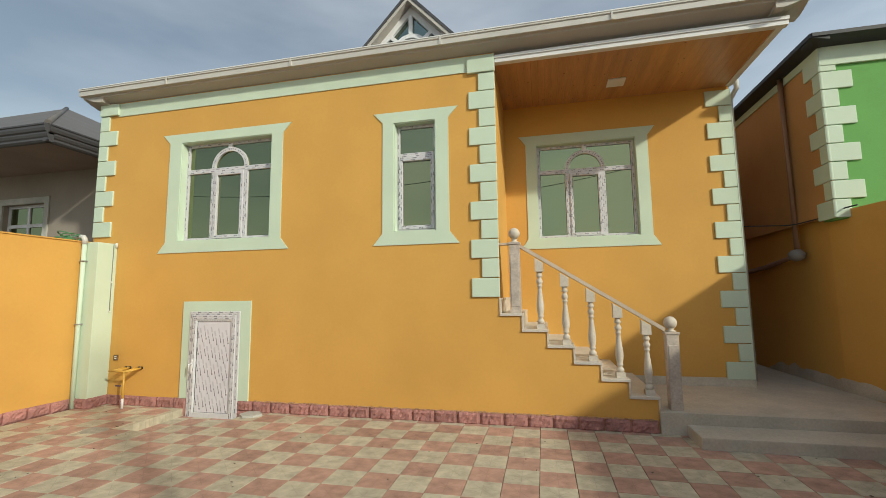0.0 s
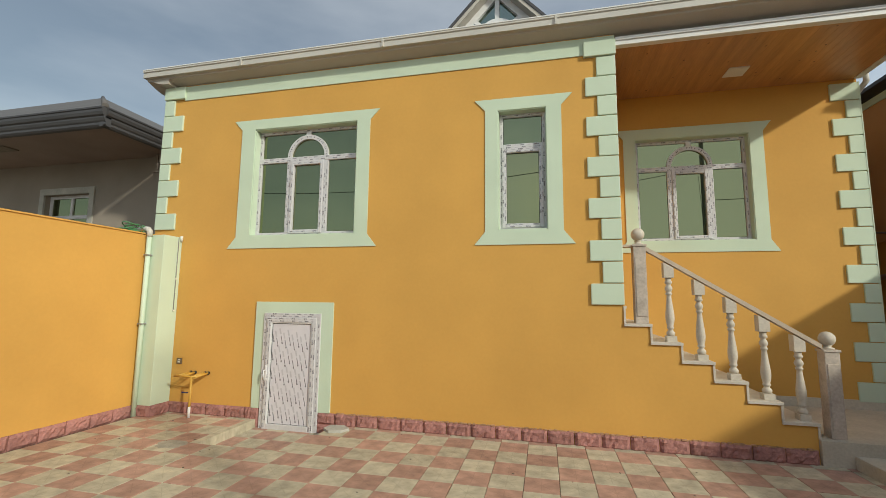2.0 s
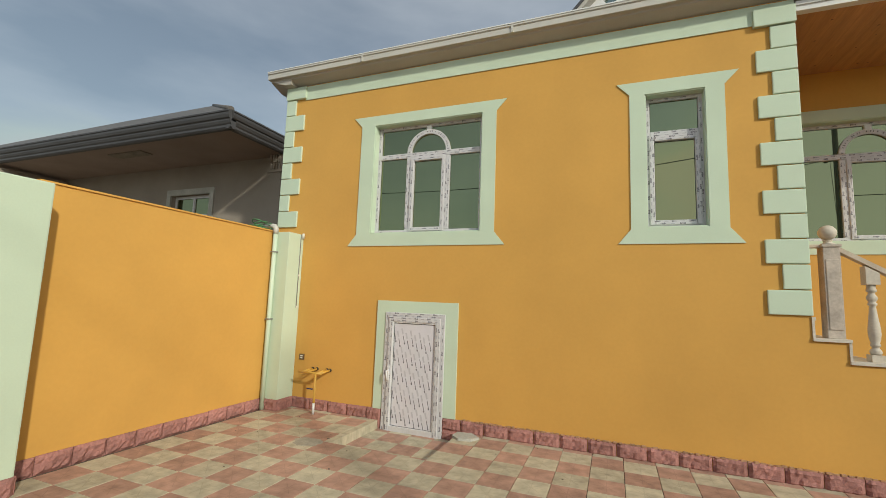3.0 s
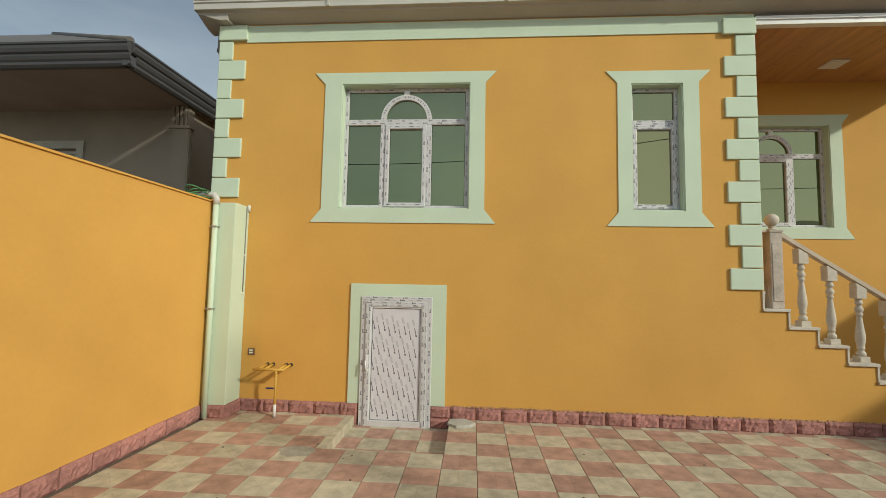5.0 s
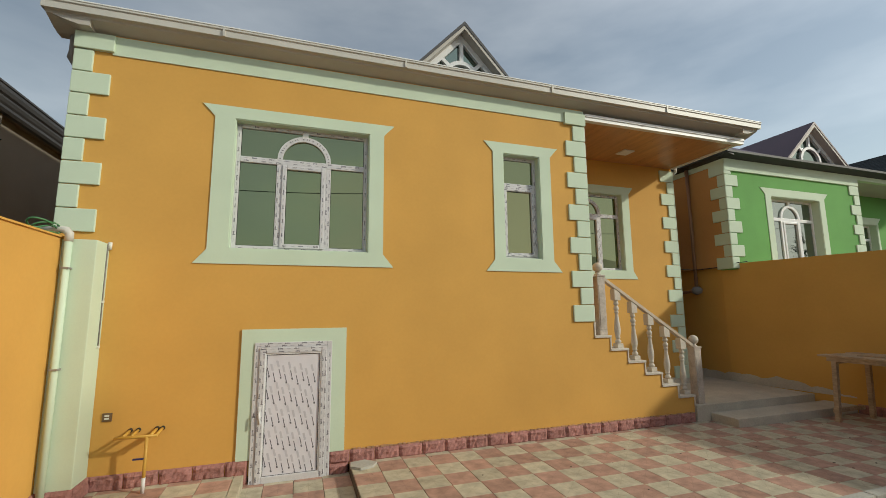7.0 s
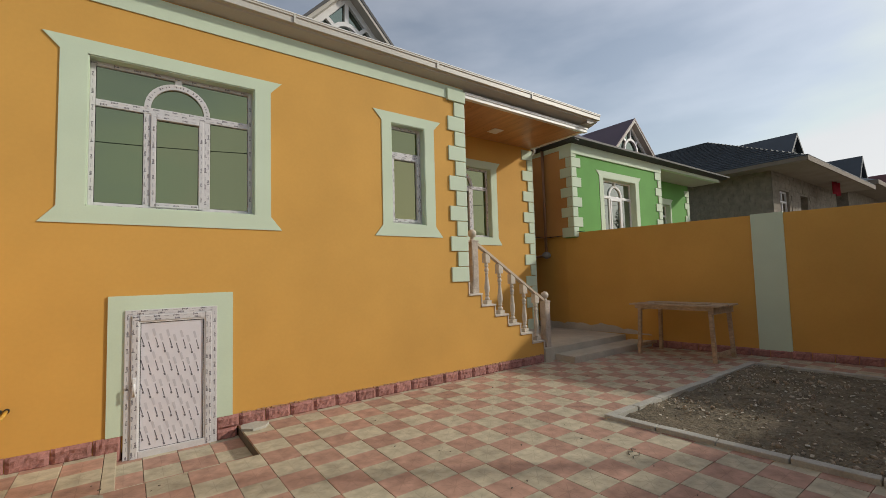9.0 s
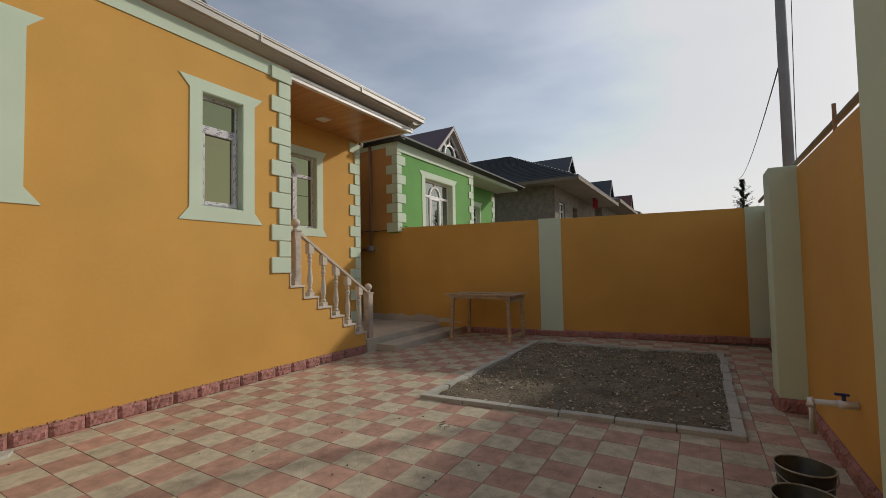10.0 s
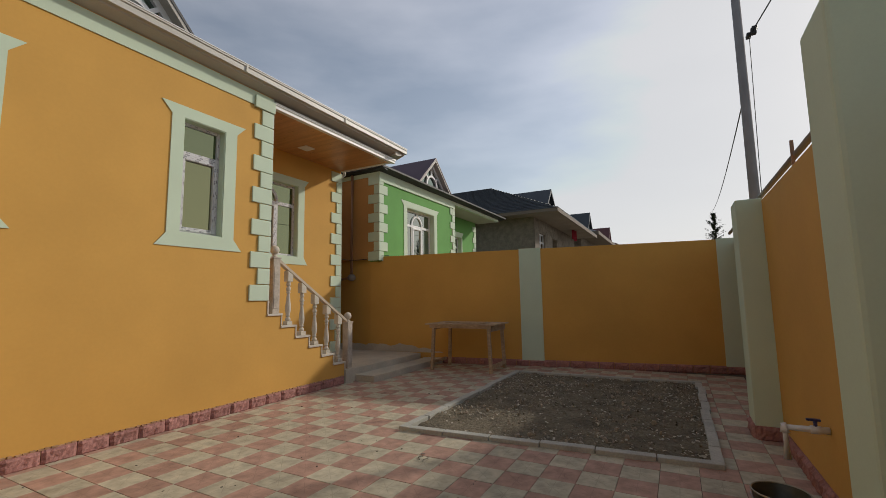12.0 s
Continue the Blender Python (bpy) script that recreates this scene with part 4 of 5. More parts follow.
for k in range(620):
    u, v = rnd.random() * 0.94 + 0.03, rnd.random() ** 1.3 * 0.94 + 0.03
    p = (B * (1 - u) + C * u) * (1 - v) + (A * (1 - u) + D * u) * v
    s = rnd.uniform(0.010, 0.026)
    zz = 0.026 + 0.03 * noise.noise(Vector((p.x * 1.6, p.y * 1.6, 0))) + 0.03 * noise.noise(Vector((p.x * 7, p.y * 7, 3)))
    bmesh.ops.create_cube(bm, size=1, matrix=Matrix.Translation((p.x, p.y, zz)) @ Euler((rnd.uniform(-0.4, 0.4), rnd.uniform(-0.4, 0.4), rnd.random() * 6)).to_matrix().to_4x4() @ Matrix.Diagonal((s, s * rnd.uniform(0.5, 1.6), 0.004, 1)))
put("chips", bm, "chip", kind="stuff", label="pale chips of stone and mortar strewn over the soil", category="gravel")

kerb = thing("bed_edging", "pale concrete edging stones round the planting bed", "edging")


def edging(p, q, seed):
    r = random.Random(seed)
    p, q = Vector((*p, 0)), Vector((*q, 0))
    d = (q - p).normalized()
    nrm = Vector((-d.y, d.x, 0))
    L = (q - p).length
    count = max(1, round(L / 0.50))
    ln = L / count
    for i in range(count):
        a, b = i * ln + 0.005, (i + 1) * ln - 0.005
        bm = boxes((a, b, 0.0, 0.10, -0.06, 0.045 + r.uniform(-0.004, 0.004)), bevel=0.008)
        m = Matrix.Translation(p) @ Matrix(((d.x, nrm.x, 0, 0), (d.y, nrm.y, 0, 0), (0, 0, 1, 0), (0, 0, 0, 1))) @ Matrix.Rotation(r.uniform(-0.006, 0.006), 4, "Z")
        bmesh.ops.transform(bm, matrix=m, verts=bm.verts)
        part("edging_stone", bm, "curb", kerb)


edging(BED[1], BED[2], 1)
edging(BED[2], BED[3], 2)
edging(BED[3], BED[0], 3)
edging(BED[0], BED[1], 4)

# ---- loose things and services in the yard ----
tb = thing("work_table", "rough weathered timber work table standing by the orange wall", "table", (3.85, 4.1, 0))
tb.location = (0, 0, 0)
for i in range(4):
    part("top_board", boxes((3.42 + i * 0.22, 3.42 + (i + 1) * 0.22 - 0.006, 3.34 + 0.02 * (i % 2), 4.95 - 0.03 * (i % 3), 0.94, 0.968), bevel=0.003), "oldwood", tb)
for (x, y) in ((3.49, 3.50), (3.49, 4.76), (4.22, 3.50), (4.18, 4.72)):
    bm = bmesh.new()
    s = 0.03
    dx, dy = (0.02 if x > 3.8 else -0.02), (-0.04 if y < 4 else 0.04)
    v = [bm.verts.new((x + a * s + (dx if k == 0 else 0), y + b * s + (dy if k == 0 else 0), (0.0, 0.94)[k])) for k in (0, 1) for a, b in ((-1, -1), (1, -1), (1, 1), (-1, 1))]
    for f in ((0, 3, 2, 1), (4, 5, 6, 7), (0, 1, 5, 4), (1, 2, 6, 5), (2, 3, 7, 6), (3, 0, 4, 7)):
        bm.faces.new([v[i] for i in f])
    part("leg", bm, "oldwood", tb)
part("rail", boxes((3.455, 3.48, 3.45, 4.85, 0.875, 0.94)), "oldwood", tb)
part("rail", boxes((4.23, 4.255, 3.45, 4.80, 0.86, 0.94)), "oldwood", tb)
part("rail", boxes((3.44, 4.26, 3.430, 3.455, 0.82, 0.94)), "oldwood", tb)
part("rail", boxes((3.48, 4.23, 4.76, 4.785, 0.84, 0.94)), "oldwood", tb)
part("stretcher", boxes((3.47, 4.23, 3.42, 3.445, 0.10, 0.17)), "oldwood", tb)
part("stretcher", boxes((3.47, 4.18, 4.83, 4.855, 0.12, 0.18)), "oldwood", tb)
lb = thing("loose_board", "thin weathered board lying on the work table", "board")
part("board", boxes((3.62, 3.86, 3.62, 4.55, 0.970, 0.990), bevel=0.002), "oldwood", lb)

for k, (bx, by) in enumerate(((-1.25, -0.355), (-1.70, -0.29))):
    b = thing("bucket", "dented dark metal bucket with a wire handle, empty, on the tiles" if k == 0 else "dark metal bucket standing empty against the orange wall", "bucket", group="buckets by the wall")
    part("body", lathe(bmesh.new(), [(0.115, 0.0), (0.118, 0.005), (0.148, 0.295), (0.153, 0.30), (0.150, 0.306), (0.144, 0.30), (0.113, 0.012), (0.002, 0.012)], (bx, by, 0.0), 28, caps=False), "bucket", b)
    rim = [(bx + 0.151 * math.cos(2 * math.pi * i / 28), by + 0.151 * math.sin(2 * math.pi * i / 28), 0.303) for i in range(29)]
    part("rim", tube(bmesh.new(), rim, 0.0055, 8), "rim", b, "pale worn rolled rim")
    part("base", lathe(bmesh.new(), [(0.002, 0.001), (0.115, 0.001), (0.115, 0.006), (0.002, 0.006)], (bx, by, 0.0), 28, caps=False), "bucket", b)
    bm = bmesh.new()
    pts = [(bx - 0.155 * math.cos(math.pi * i / 12) * 0.5 - 0.15, by + 0.155 * math.cos(math.pi * i / 12), 0.27 - 0.06 * math.sin(math.pi * i / 12)) for i in range(13)]
    pts = [(bx - 0.165 * math.sin(math.pi * i / 12), by + 0.155 * math.cos(math.pi * i / 12), 0.275 - 0.05 * math.sin(math.pi * i / 12)) for i in range(13)]
    tube(bm, pts, 0.0035, 6)
    part("handle", bm, "steel", b)
    part("grip", tube(bmesh.new(), pts[5:8], 0.009, 8), "cream_pipe", b)

gas = thing("gas_pipe_stub", "yellow painted gas pipe riser with capped stubs at the house wall", "pipe")
bm = bmesh.new()
tube(bm, [(-5.53, 5.33, 0.0), (-5.53, 5.33, 0.52)], 0.015)
tube(bm, [(-5.80, 5.33, 0.515), (-5.44, 5.33, 0.515)], 0.014)
for x in (-5.73, -5.66, -5.50, -5.45):
    tube(bm, [(x, 5.33, 0.52), (x, 5.53, 0.535)], 0.014)
part("pipe", bm, "yellow", gas)
for x in (-5.73, -5.66, -5.50, -5.45):
    part("wall_sleeve", tube(bmesh.new(), [(x, 5.515, 0.533), (x, 5.538, 0.536)], 0.021), "black", gas, "black wall sleeve")
bm = boxes((-5.62, -5.53, 5.28, 5.30, 0.315, 0.33), bevel=0.003)
part("valve", bm, "blue", gas, "blue valve lever")
part("foot", tube(bmesh.new(), [(-5.53, 5.33, 0.0), (-5.53, 5.33, 0.14)], 0.0165), "pvc", gas, "white painted lower end")

so = thing("wall_socket", "small brown double wall socket on the orange wall", "socket")
part("plate", boxes((-5.977, -5.895, YF - 0.012, YF + 0.001, 0.635, 0.715), bevel=0.004), "socket", so)
part("face", boxes((-5.955, -5.917, YF - 0.016, YF - 0.011, 0.655, 0.672), (-5.955, -5.917, YF - 0.016, YF - 0.011, 0.682, 0.699)), "cream_pipe", so)

cp = thing("corner_pipe", "mint painted pipe running up the yard corner", "pipe")
bm = bmesh.new()
tube(bm, [(-6.262, 5.200, 0.0), (-6.262, 5.200, 2.37)], 0.030, 14)
part("pipe", bm, "mint", cp, "upright pipe painted pale mint")
bm = bmesh.new()
tube(bm, [(-6.262, 5.200, 2.36), (-6.262, 5.200, 2.43), (-6.29, 5.20, 2.465), (-6.36, 5.21, 2.475), (-6.50, 5.24, 2.46)], 0.036, 14)
part("elbow", bm, "gutter", cp, "grey plastic elbow over the wall top")
for z in (1.18, 2.10):
    part("clip", boxes((-6.296, -6.228, 5.165, 5.240, z, z + 0.016)), "steel", cp)
cp = thing("pier_cable", "thin dark cable clipped to the edge of the corner pier", "cable")
part("wire", tube(bmesh.new(), [(-6.049, 5.475, 1.36), (-6.049, 5.475, 2.385)], 0.006, 6), "graypipe", cp)
for z in (1.36, 1.80):
    part("clip", boxes((-6.056, -6.036, 5.460, 5.490, z - 0.012, z + 0.012), bevel=0.003), "cream_pipe", cp)
part("cap", tube(bmesh.new(), [(-6.045, 5.515, 2.33), (-6.045, 5.515, 2.405)], 0.018, 12), "cream_pipe", cp, "cream plastic cap")
hs = thing("hose_coil", "small coil of green hose lying on the wall top", "hose")
bm = bmesh.new()
rr = random.Random(2)
for k in range(4):
    cx, cy = -6.44 + rr.uniform(-0.02, 0.02), 5.12 + rr.uniform(-0.04, 0.04)
    tube(bm, [(cx + 0.09 * math.cos(a) , cy + 0.15 * math.sin(a), 2.425 + 0.018 * k + 0.05 * max(0, math.sin(a + k))) for a in np.linspace(0, 6.1, 22)], 0.008, 6)
part("coil", bm, "hose", hs)

wp = thing("water_tap", "white plastic water pipe with blue valve on orange wall", "tap")
bm = bmesh.new()
tube(bm, [(-0.68, -0.745, 0.555), (-0.68, -0.495, 0.555), (-0.68, -0.495, 0.335)], 0.025)
tube(bm, [(-0.68, -0.505, 0.555), (-0.68, -0.495, 0.555), (-0.68, -0.495, 0.52)], 0.033)
tube(bm, [(-0.68, -0.70, 0.555), (-0.68, -0.64, 0.555)], 0.028)
part("pipe", bm, "pvc", wp)
bm = bmesh.new()
tube(bm, [(-0.68, -0.67, 0.555), (-0.68, -0.67, 0.615)], 0.012)
box(bm, -0.695, -0.665, -0.70, -0.62, 0.615, 0.63, bevel=0.004)
part("valve_handle", bm, "blue", wp, "dark blue valve handle")

gp = thing("overhead_pipe", "brown painted pipe carried along the top of the orange wall", "pipe")
part("pipe", tube(bmesh.new(), [(-2.2, -0.79, 2.615), (1.6, -0.79, 2.60), (4.6, -0.79, 2.59)], 0.026, 12), "graypipe", gp)
part("bracket", boxes((-0.42, -0.40, -0.775, -0.752, 2.45, 2.72)), "brownpipe", gp)

# ---- pole and cables ----
PX, PY = 4.0, -1.13
pl = thing("utility_pole", "tall grey tapering utility pole with cables behind the wall", "pole", (PX, PY, 0))
pl.location = (0, 0, 0)
part("shaft", tube(bmesh.new(), [(PX, PY, -0.1), (PX + 0.02, PY, 6.78)], 0.088, 12, 0.066), "pole", pl)
bm = boxes((PX - 0.12, PX + 0.02, PY - 0.16, PY - 0.09, 5.86, 5.92), bevel=0.01)
box(bm, PX - 0.2, PX - 0.12, PY - 0.22, PY - 0.14, 5.84, 5.95, bevel=0.01)
box(bm, PX - 0.06, PX, PY - 0.26, PY - 0.18, 5.98, 6.05, bevel=0.01)
part("clamp", bm, "black", pl, "black cable clamps")


def cable(name, label, p, q, sag, r=0.011):
    p, q = Vector(p), Vector(q)
    pts = [p.lerp(q, i / 24) - Vector((0, 0, 4 * sag * (i / 24) * (1 - i / 24))) for i in range(25)]
    c = thing(name, label, "cable")
    part("wire", tube(bmesh.new(), pts, r, 6), "wire", c)


cable("overhead_cable", "black overhead cable from the pole along the street", (PX - 0.12, PY - 0.17, 5.92), (-20.0, -2.6, 6.7), 1.25)
cable("overhead_cable", "black overhead cable running on past the far houses", (PX, PY + 0.03, 4.8), (31.0, -2.3, 7.2), 0.5)
cable("pole_cable", "black cable hanging down the pole", (PX - 0.08, PY - 0.13, 5.86), (PX + 0.05, PY - 0.09, 2.5), 0.0, 0.006)

# ---- the green neighbour ----
gh = thing("green_house", "bright green house with white corner blocks and purple roof", "house")
GX0, GX1, GX2, GY, GZ = 4.03, 8.25, 12.2, 6.62, 4.62
GW = (5.32, 6.85, 2.45, 4.05)
part("wall", slab_with_holes(bmesh.new(), GX0 + 0.02, GX1, 2.45, GZ + 0.15, [GW], "y", GY, GY + 0.3), "green", gh, "bright green painted front wall")
# side wall away from the sun, shade included in its colour
part("wall", slab_with_holes(bmesh.new(), GY, 15.0, 2.5, GZ + 0.15, [], "x", GX0, GX0 + 0.02), "sidepaint", gh, "orange painted side wall, its shade put into a browner colour")
GW2 = (9.3, 10.8, 2.5, 3.9)
part("wall", slab_with_holes(bmesh.new(), GX1, GX2, 0.0, GZ + 0.15, [GW2], "y", 7.6, 7.9), "green", gh, "bright green painted porch wall")
part("wall", slab_with_holes(bmesh.new(), GY + 0.3, 7.6, 0.0, GZ + 0.15, [], "x", GX1 - 0.3, GX1), "green", gh)
part("wall", slab_with_holes(bmesh.new(), 7.9, 15.0, 0.0, GZ + 0.15, [], "x", GX2 - 0.3, GX2), "green", gh)
part("frieze", boxes((GX0 - 0.02, GX1 + 0.01, GY - 0.035, GY + 0.004, 4.50, GZ + 0.13), (GX0 - 0.025, GX0 + 0.004, GY - 0.035, 15.0, GZ + 0.02, GZ + 0.13), (GX1, GX2 + 0.1, GY - 0.035, GY + 0.08, GZ + 0.03, GZ + 0.13)), "mint", gh, "pale band under the eaves")
quoin(gh, GX0 - 0.035, 0.37, 0.20, 4.66, 2.46, 9, GY, False, side=-1)
quoin(gh, GY - 0.03, 0.36, 0.18, 4.66, 2.46, 9, GX0, True, side=-1, axis="x")
quoin(gh, GX1 + 0.01, 0.33, 0.19, 4.5, 2.4, 9, GY, True, side=1)
quoin(gh, GX2 + 0.01, 0.33, 0.19, 4.5, 2.4, 9, 7.6, True, side=1)
surround(5.02, 7.15, 2.25, 4.22, *GW, GY, gh)
surround(9.1, 11.0, 2.3, 4.08, *GW2, 7.6, gh)
reveal(*GW, GY, 0.22, gh)
reveal(*GW2, 7.6, 0.22, gh)
gh_w = arched_window("window_4", *GW, GY, "wide white arched window of the green house", frame_m="pvc", glass_m="paleglass", depth=0.15)
gh_w2 = arched_window("window_5", *GW2, 7.6, "porch window of the green house", frame_m="pvc", glass_m="paleglass", depth=0.15)
part("soffit", boxes((GX1, GX2 + 0.3, GY + 0.0, 7.6, GZ + 0.06, GZ + 0.1)), "soffit", gh)
bm = bmesh.new()
prism(bm, [(6.34, 4.790), (6.34, 4.838), (6.36, 4.846), (6.44, 4.846), (6.6, 4.80), (6.6, 4.752), (6.42, 4.776)], "x", GX0 - 0.2, GX2 + 0.4)
prism(bm, [(GX0 - 0.22, 4.785), (GX0 - 0.22, 4.84), (GX0 - 0.12, 4.85), (GX0, 4.80), (GX0, 4.74)], "y", 6.36, 15.2)
part("gutter", bm, "gasket", gh, "dark metal gutter")
part("roof", hip_roof(bmesh.new(), GX0 - 0.18, GX2 + 0.38, 6.38, 15.2, 4.83, 7.2), "purple", gh, "purple-brown metal roof")
dormer(8.28, 7.48, 5.22, 6.43, 1.29, 2.4, gh, "purple", "steep purple gable roof")
gp = thing("drain_pipe", "brown drain pipe on the orange side wall of the green house", "pipe")
bm = bmesh.new()
xw = GX0 - 0.05
tube(bm, [(xw, 7.46, 4.75), (xw, 7.46, 2.06), (wall_x(8.4) - 0.05, 8.6, 1.95), (wall_x(11) - 0.05, 11.4, 1.75)], 0.04)
part("pipe", bm, "brownpipe", gp)
bm = bmesh.new()
lathe(bm, [(0.03, -0.09), (0.10, -0.05), (0.11, 0.02), (0.06, 0.08)], (xw - 0.02, 7.44, 2.06), 12)
part("joint", bm, "graypipe", gp, "lumpy wrapped pipe joint")
wc = thing("wall_cable", "thin dark cable looped along the orange wall's top", "cable")
part("wire", tube(bmesh.new(), [(XRR + 0.06, 7.42, 2.515), (3.5, 7.41, 2.505), (3.86, 7.40, 2.495), (3.95, 7.30, 2.50), (4.03, 6.98, 2.515), (4.08, 6.80, 2.548), (4.10, 6.62, 2.578), (4.13, 6.40, 2.582)], 0.009, 6), "wire", wc)

# ---- houses further on ----
bh = thing("block_house", "unfinished grey block house with a slate-blue metal roof", "house")
part("wall", slab_with_holes(bmesh.new(), 17.0, 27.0, 0.0, 5.75, [(17.9, 19.1, 3.4, 4.9), (20.7, 21.8, 3.0, 4.9)], "y", 6.40, 6.75), "block", bh, "bare limestone block front wall")
part("wall", slab_with_holes(bmesh.new(), 6.75, 25.0, 0.0, 5.75, [], "x", 17.0, 17.35), "block", bh, "bare limestone block side wall")
r = random.Random(7)
bm = bmesh.new()
for row in range(13):
    z = 2.6 + row * 0.24
    y = 6.42 - (0.2 if row % 2 else 0)
    while y < 10.2:
        if y + 0.38 > 6.45:
            d = r.uniform(0.0, 0.025)
            box(bm, 16.985 - d * 0.6, 17.02, max(6.40, y), y + 0.392, z, z + 0.233)
        y += 0.40
    x = 17.0 - (0.2 if row % 2 else 0)
    while x < 26:
        d = r.uniform(0.0, 0.02)
        a, b = max(16.98, x), x + 0.38
        if not any(a < h1 and b > h0 and z < hz1 and z + 0.22 > hz0 for h0, h1, hz0, hz1 in ((17.9, 19.1, 3.4, 4.9), (20.7, 21.8, 3.0, 4.9))):
            box(bm, a, b + 0.012, 6.385 - d * 0.6, 6.42, z, z + 0.233)
        x += 0.40
tagged(part("block", bm, "block", bh, "rough limestone building blocks"), kind="stuff")
part("window_frame", boxes((17.9, 17.98, 6.5, 6.56, 3.4, 4.9), (19.02, 19.1, 6.5, 6.56, 3.4, 4.9), (18.46, 18.54, 6.5, 6.56, 3.4, 4.9), (17.98, 19.02, 6.5, 6.56, 4.4, 4.47), (17.98, 19.02, 6.5, 6.56, 4.83, 4.9)), "pvc", bh)
part("soffit", boxes((16.0, 27.6, 4.95, 26.0, 5.62, 5.68)), "grayplaster", bh)
part("eave_board", boxes((15.98, 27.6, 4.90, 4.95, 5.58, 5.78), (15.94, 15.99, 4.90, 26.0, 5.60, 5.76)), "farwall", bh)
part("roof", hip_roof(bmesh.new(), 15.95, 27.6, 4.9, 26.0, 5.76, 8.75), "slate", bh, "slate-blue metal tile roof")
bm = bmesh.new()
for i in range(22):
    f = i / 22
    x = 15.95 + f * 5.82
    z = 5.79 + f * 2.99
    y0, y1 = 4.9 + f * 5.82, 26.0 - f * 5.82
    box(bm, x, x + 0.04, y0 + 0.05, y1 - 0.05, z - 0.02, z + 0.022)
    box(bm, x, 27.6 - f * 5.82, 4.9 + f * 5.82, 4.95 + f * 5.82, z - 0.02, z + 0.022)
tagged(part("roof_ridge_line", bm, "slate", bh), kind="stuff")
bm = bmesh.new()
for s in (-1, 1):
    prism(bm, [(20.6, 7.85), (20.6, 7.65), (20.6 + s * 0.9, 6.75), (20.6 + s * 1.05, 6.75)], "y", 6.3, 9.0)
prism(bm, [(19.6, 6.75), (21.6, 6.75), (20.6, 7.8)], "y", 6.5, 6.6)
part("dormer", bm, "slate", bh)
rc = thing("red_cloth", "red cloth hanging under the eaves of the block house", "cloth")
bm = bmesh.new()
gr = [[bm.verts.new((22.55 + i * 0.2, 5.6 + 0.08 * math.sin(i * 2.1), 5.72 - j * 0.12 + 0.03 * math.sin(i * 1.3 + j))) for j in range(7)] for i in range(7)]
for i in range(6):
    for j in range(6):
        bm.faces.new((gr[i][j], gr[i + 1][j], gr[i + 1][j + 1], gr[i][j + 1]))
bmesh.ops.solidify(bm, geom=bm.faces[:], thickness=0.01)
part("cloth", bm, "redcloth", rc)


def far_house(x0, x1, y0, wall_top, ridge, roof_m, label, gx):
    h = thing("far_house", label, "house", group="row of houses down the street")
    part("wall", boxes((x0 + 1, x1 - 1, y0 + 1.4, y0 + 9, 0, wall_top)), "block", h)
    part("soffit", boxes((x0, x1, y0, y0 + 10, wall_top - 0.02, wall_top + 0.06)), "farwall", h)
    part("eave_board", boxes((x0 - 0.04, x1, y0 - 0.05, y0, wall_top - 0.05, wall_top + 0.2), (x0 - 0.06, x0 - 0.01, y0, y0 + 10, wall_top - 0.05, wall_top + 0.2)), "farwall", h)
    part("roof", hip_roof(bmesh.new(), x0 - 0.05, x1, y0 - 0.05, y0 + 10, wall_top + 0.18, ridge), roof_m, h)
    bm = bmesh.new()
    zb = wall_top + 0.5
    for s in (-1, 1):
        prism(bm, [(gx, ridge - 0.1), (gx, ridge - 0.35), (gx + s * 1.1, zb), (gx + s * 1.3, zb)], "y", y0 + 1.0, y0 + 5)
    prism(bm, [(gx - 1.2, zb), (gx + 1.2, zb), (gx, ridge - 0.3)], "y", y0 + 1.2, y0 + 1.3)
    part("dormer", bm, roof_m, h)
    part("window", boxes((x0 + 2.2, x0 + 3.4, y0 + 1.36, y0 + 1.42, wall_top - 2.3, wall_top - 0.9)), "glass", h)


far_house(28.2, 38.5, 4.9, 6.0, 8.3, "slate", "plastered house with a slate metal roof further down the street", 31.4)
far_house(43.0, 54.0, 5.2, 6.6, 9.1, "redroof", "house with a dark red metal roof further down the street", 46.0)

far_house(16.0, 27.0, -25.0, 4.3, 6.6, "slate", "low house with a slate metal roof across the street", 20.0)

# ---- the grey neighbour ----
nh = thing("grey_house", "unpainted grey plastered house with a dark metal roof", "house")
NY = 7.1
NW = (-11.09, -9.90, 2.27, 3.61)
part("wall", slab_with_holes(bmesh.new(), -24.0, -8.0, 0.0, 4.3, [NW], "y", NY, NY + 0.3), "grayplaster", nh, "bare grey plaster front wall")
part("wall", slab_with_holes(bmesh.new(), 5.6, NY, 0.0, 4.18, [], "x", -15.3, -15.0), "grayplaster", nh)
part("wall", slab_with_holes(bmesh.new(), NY + 0.3, 14.0, 0.0, 4.3, [], "x", -8.3, -8.0), "grayplaster", nh)
part("column", boxes((-8.20, -7.92, NY - 0.12, NY + 0.002, 0.0, 3.90), (-8.24, -7.88, NY - 0.15, NY + 0.002, 3.90, 3.95), (-8.20, -7.92, NY - 0.12, NY + 0.002, 3.95, 4.26)), "grayplaster", nh, "plastered corner pilaster")
part("column_ribs", boxes(*[(-8.185 + i * 0.07, -8.145 + i * 0.07, NY - 0.145 - 0.02 * k, NY - 0.122, 3.955 + 0.14 * k, 4.09 + 0.16 * k) for i in range(4) for k in (0, 1)], *[(-7.922, -7.90, NY - 0.115 + i * 0.035, NY - 0.095 + i * 0.035, 0.0, 3.89) for i in range(3)]), "grayplaster", nh)
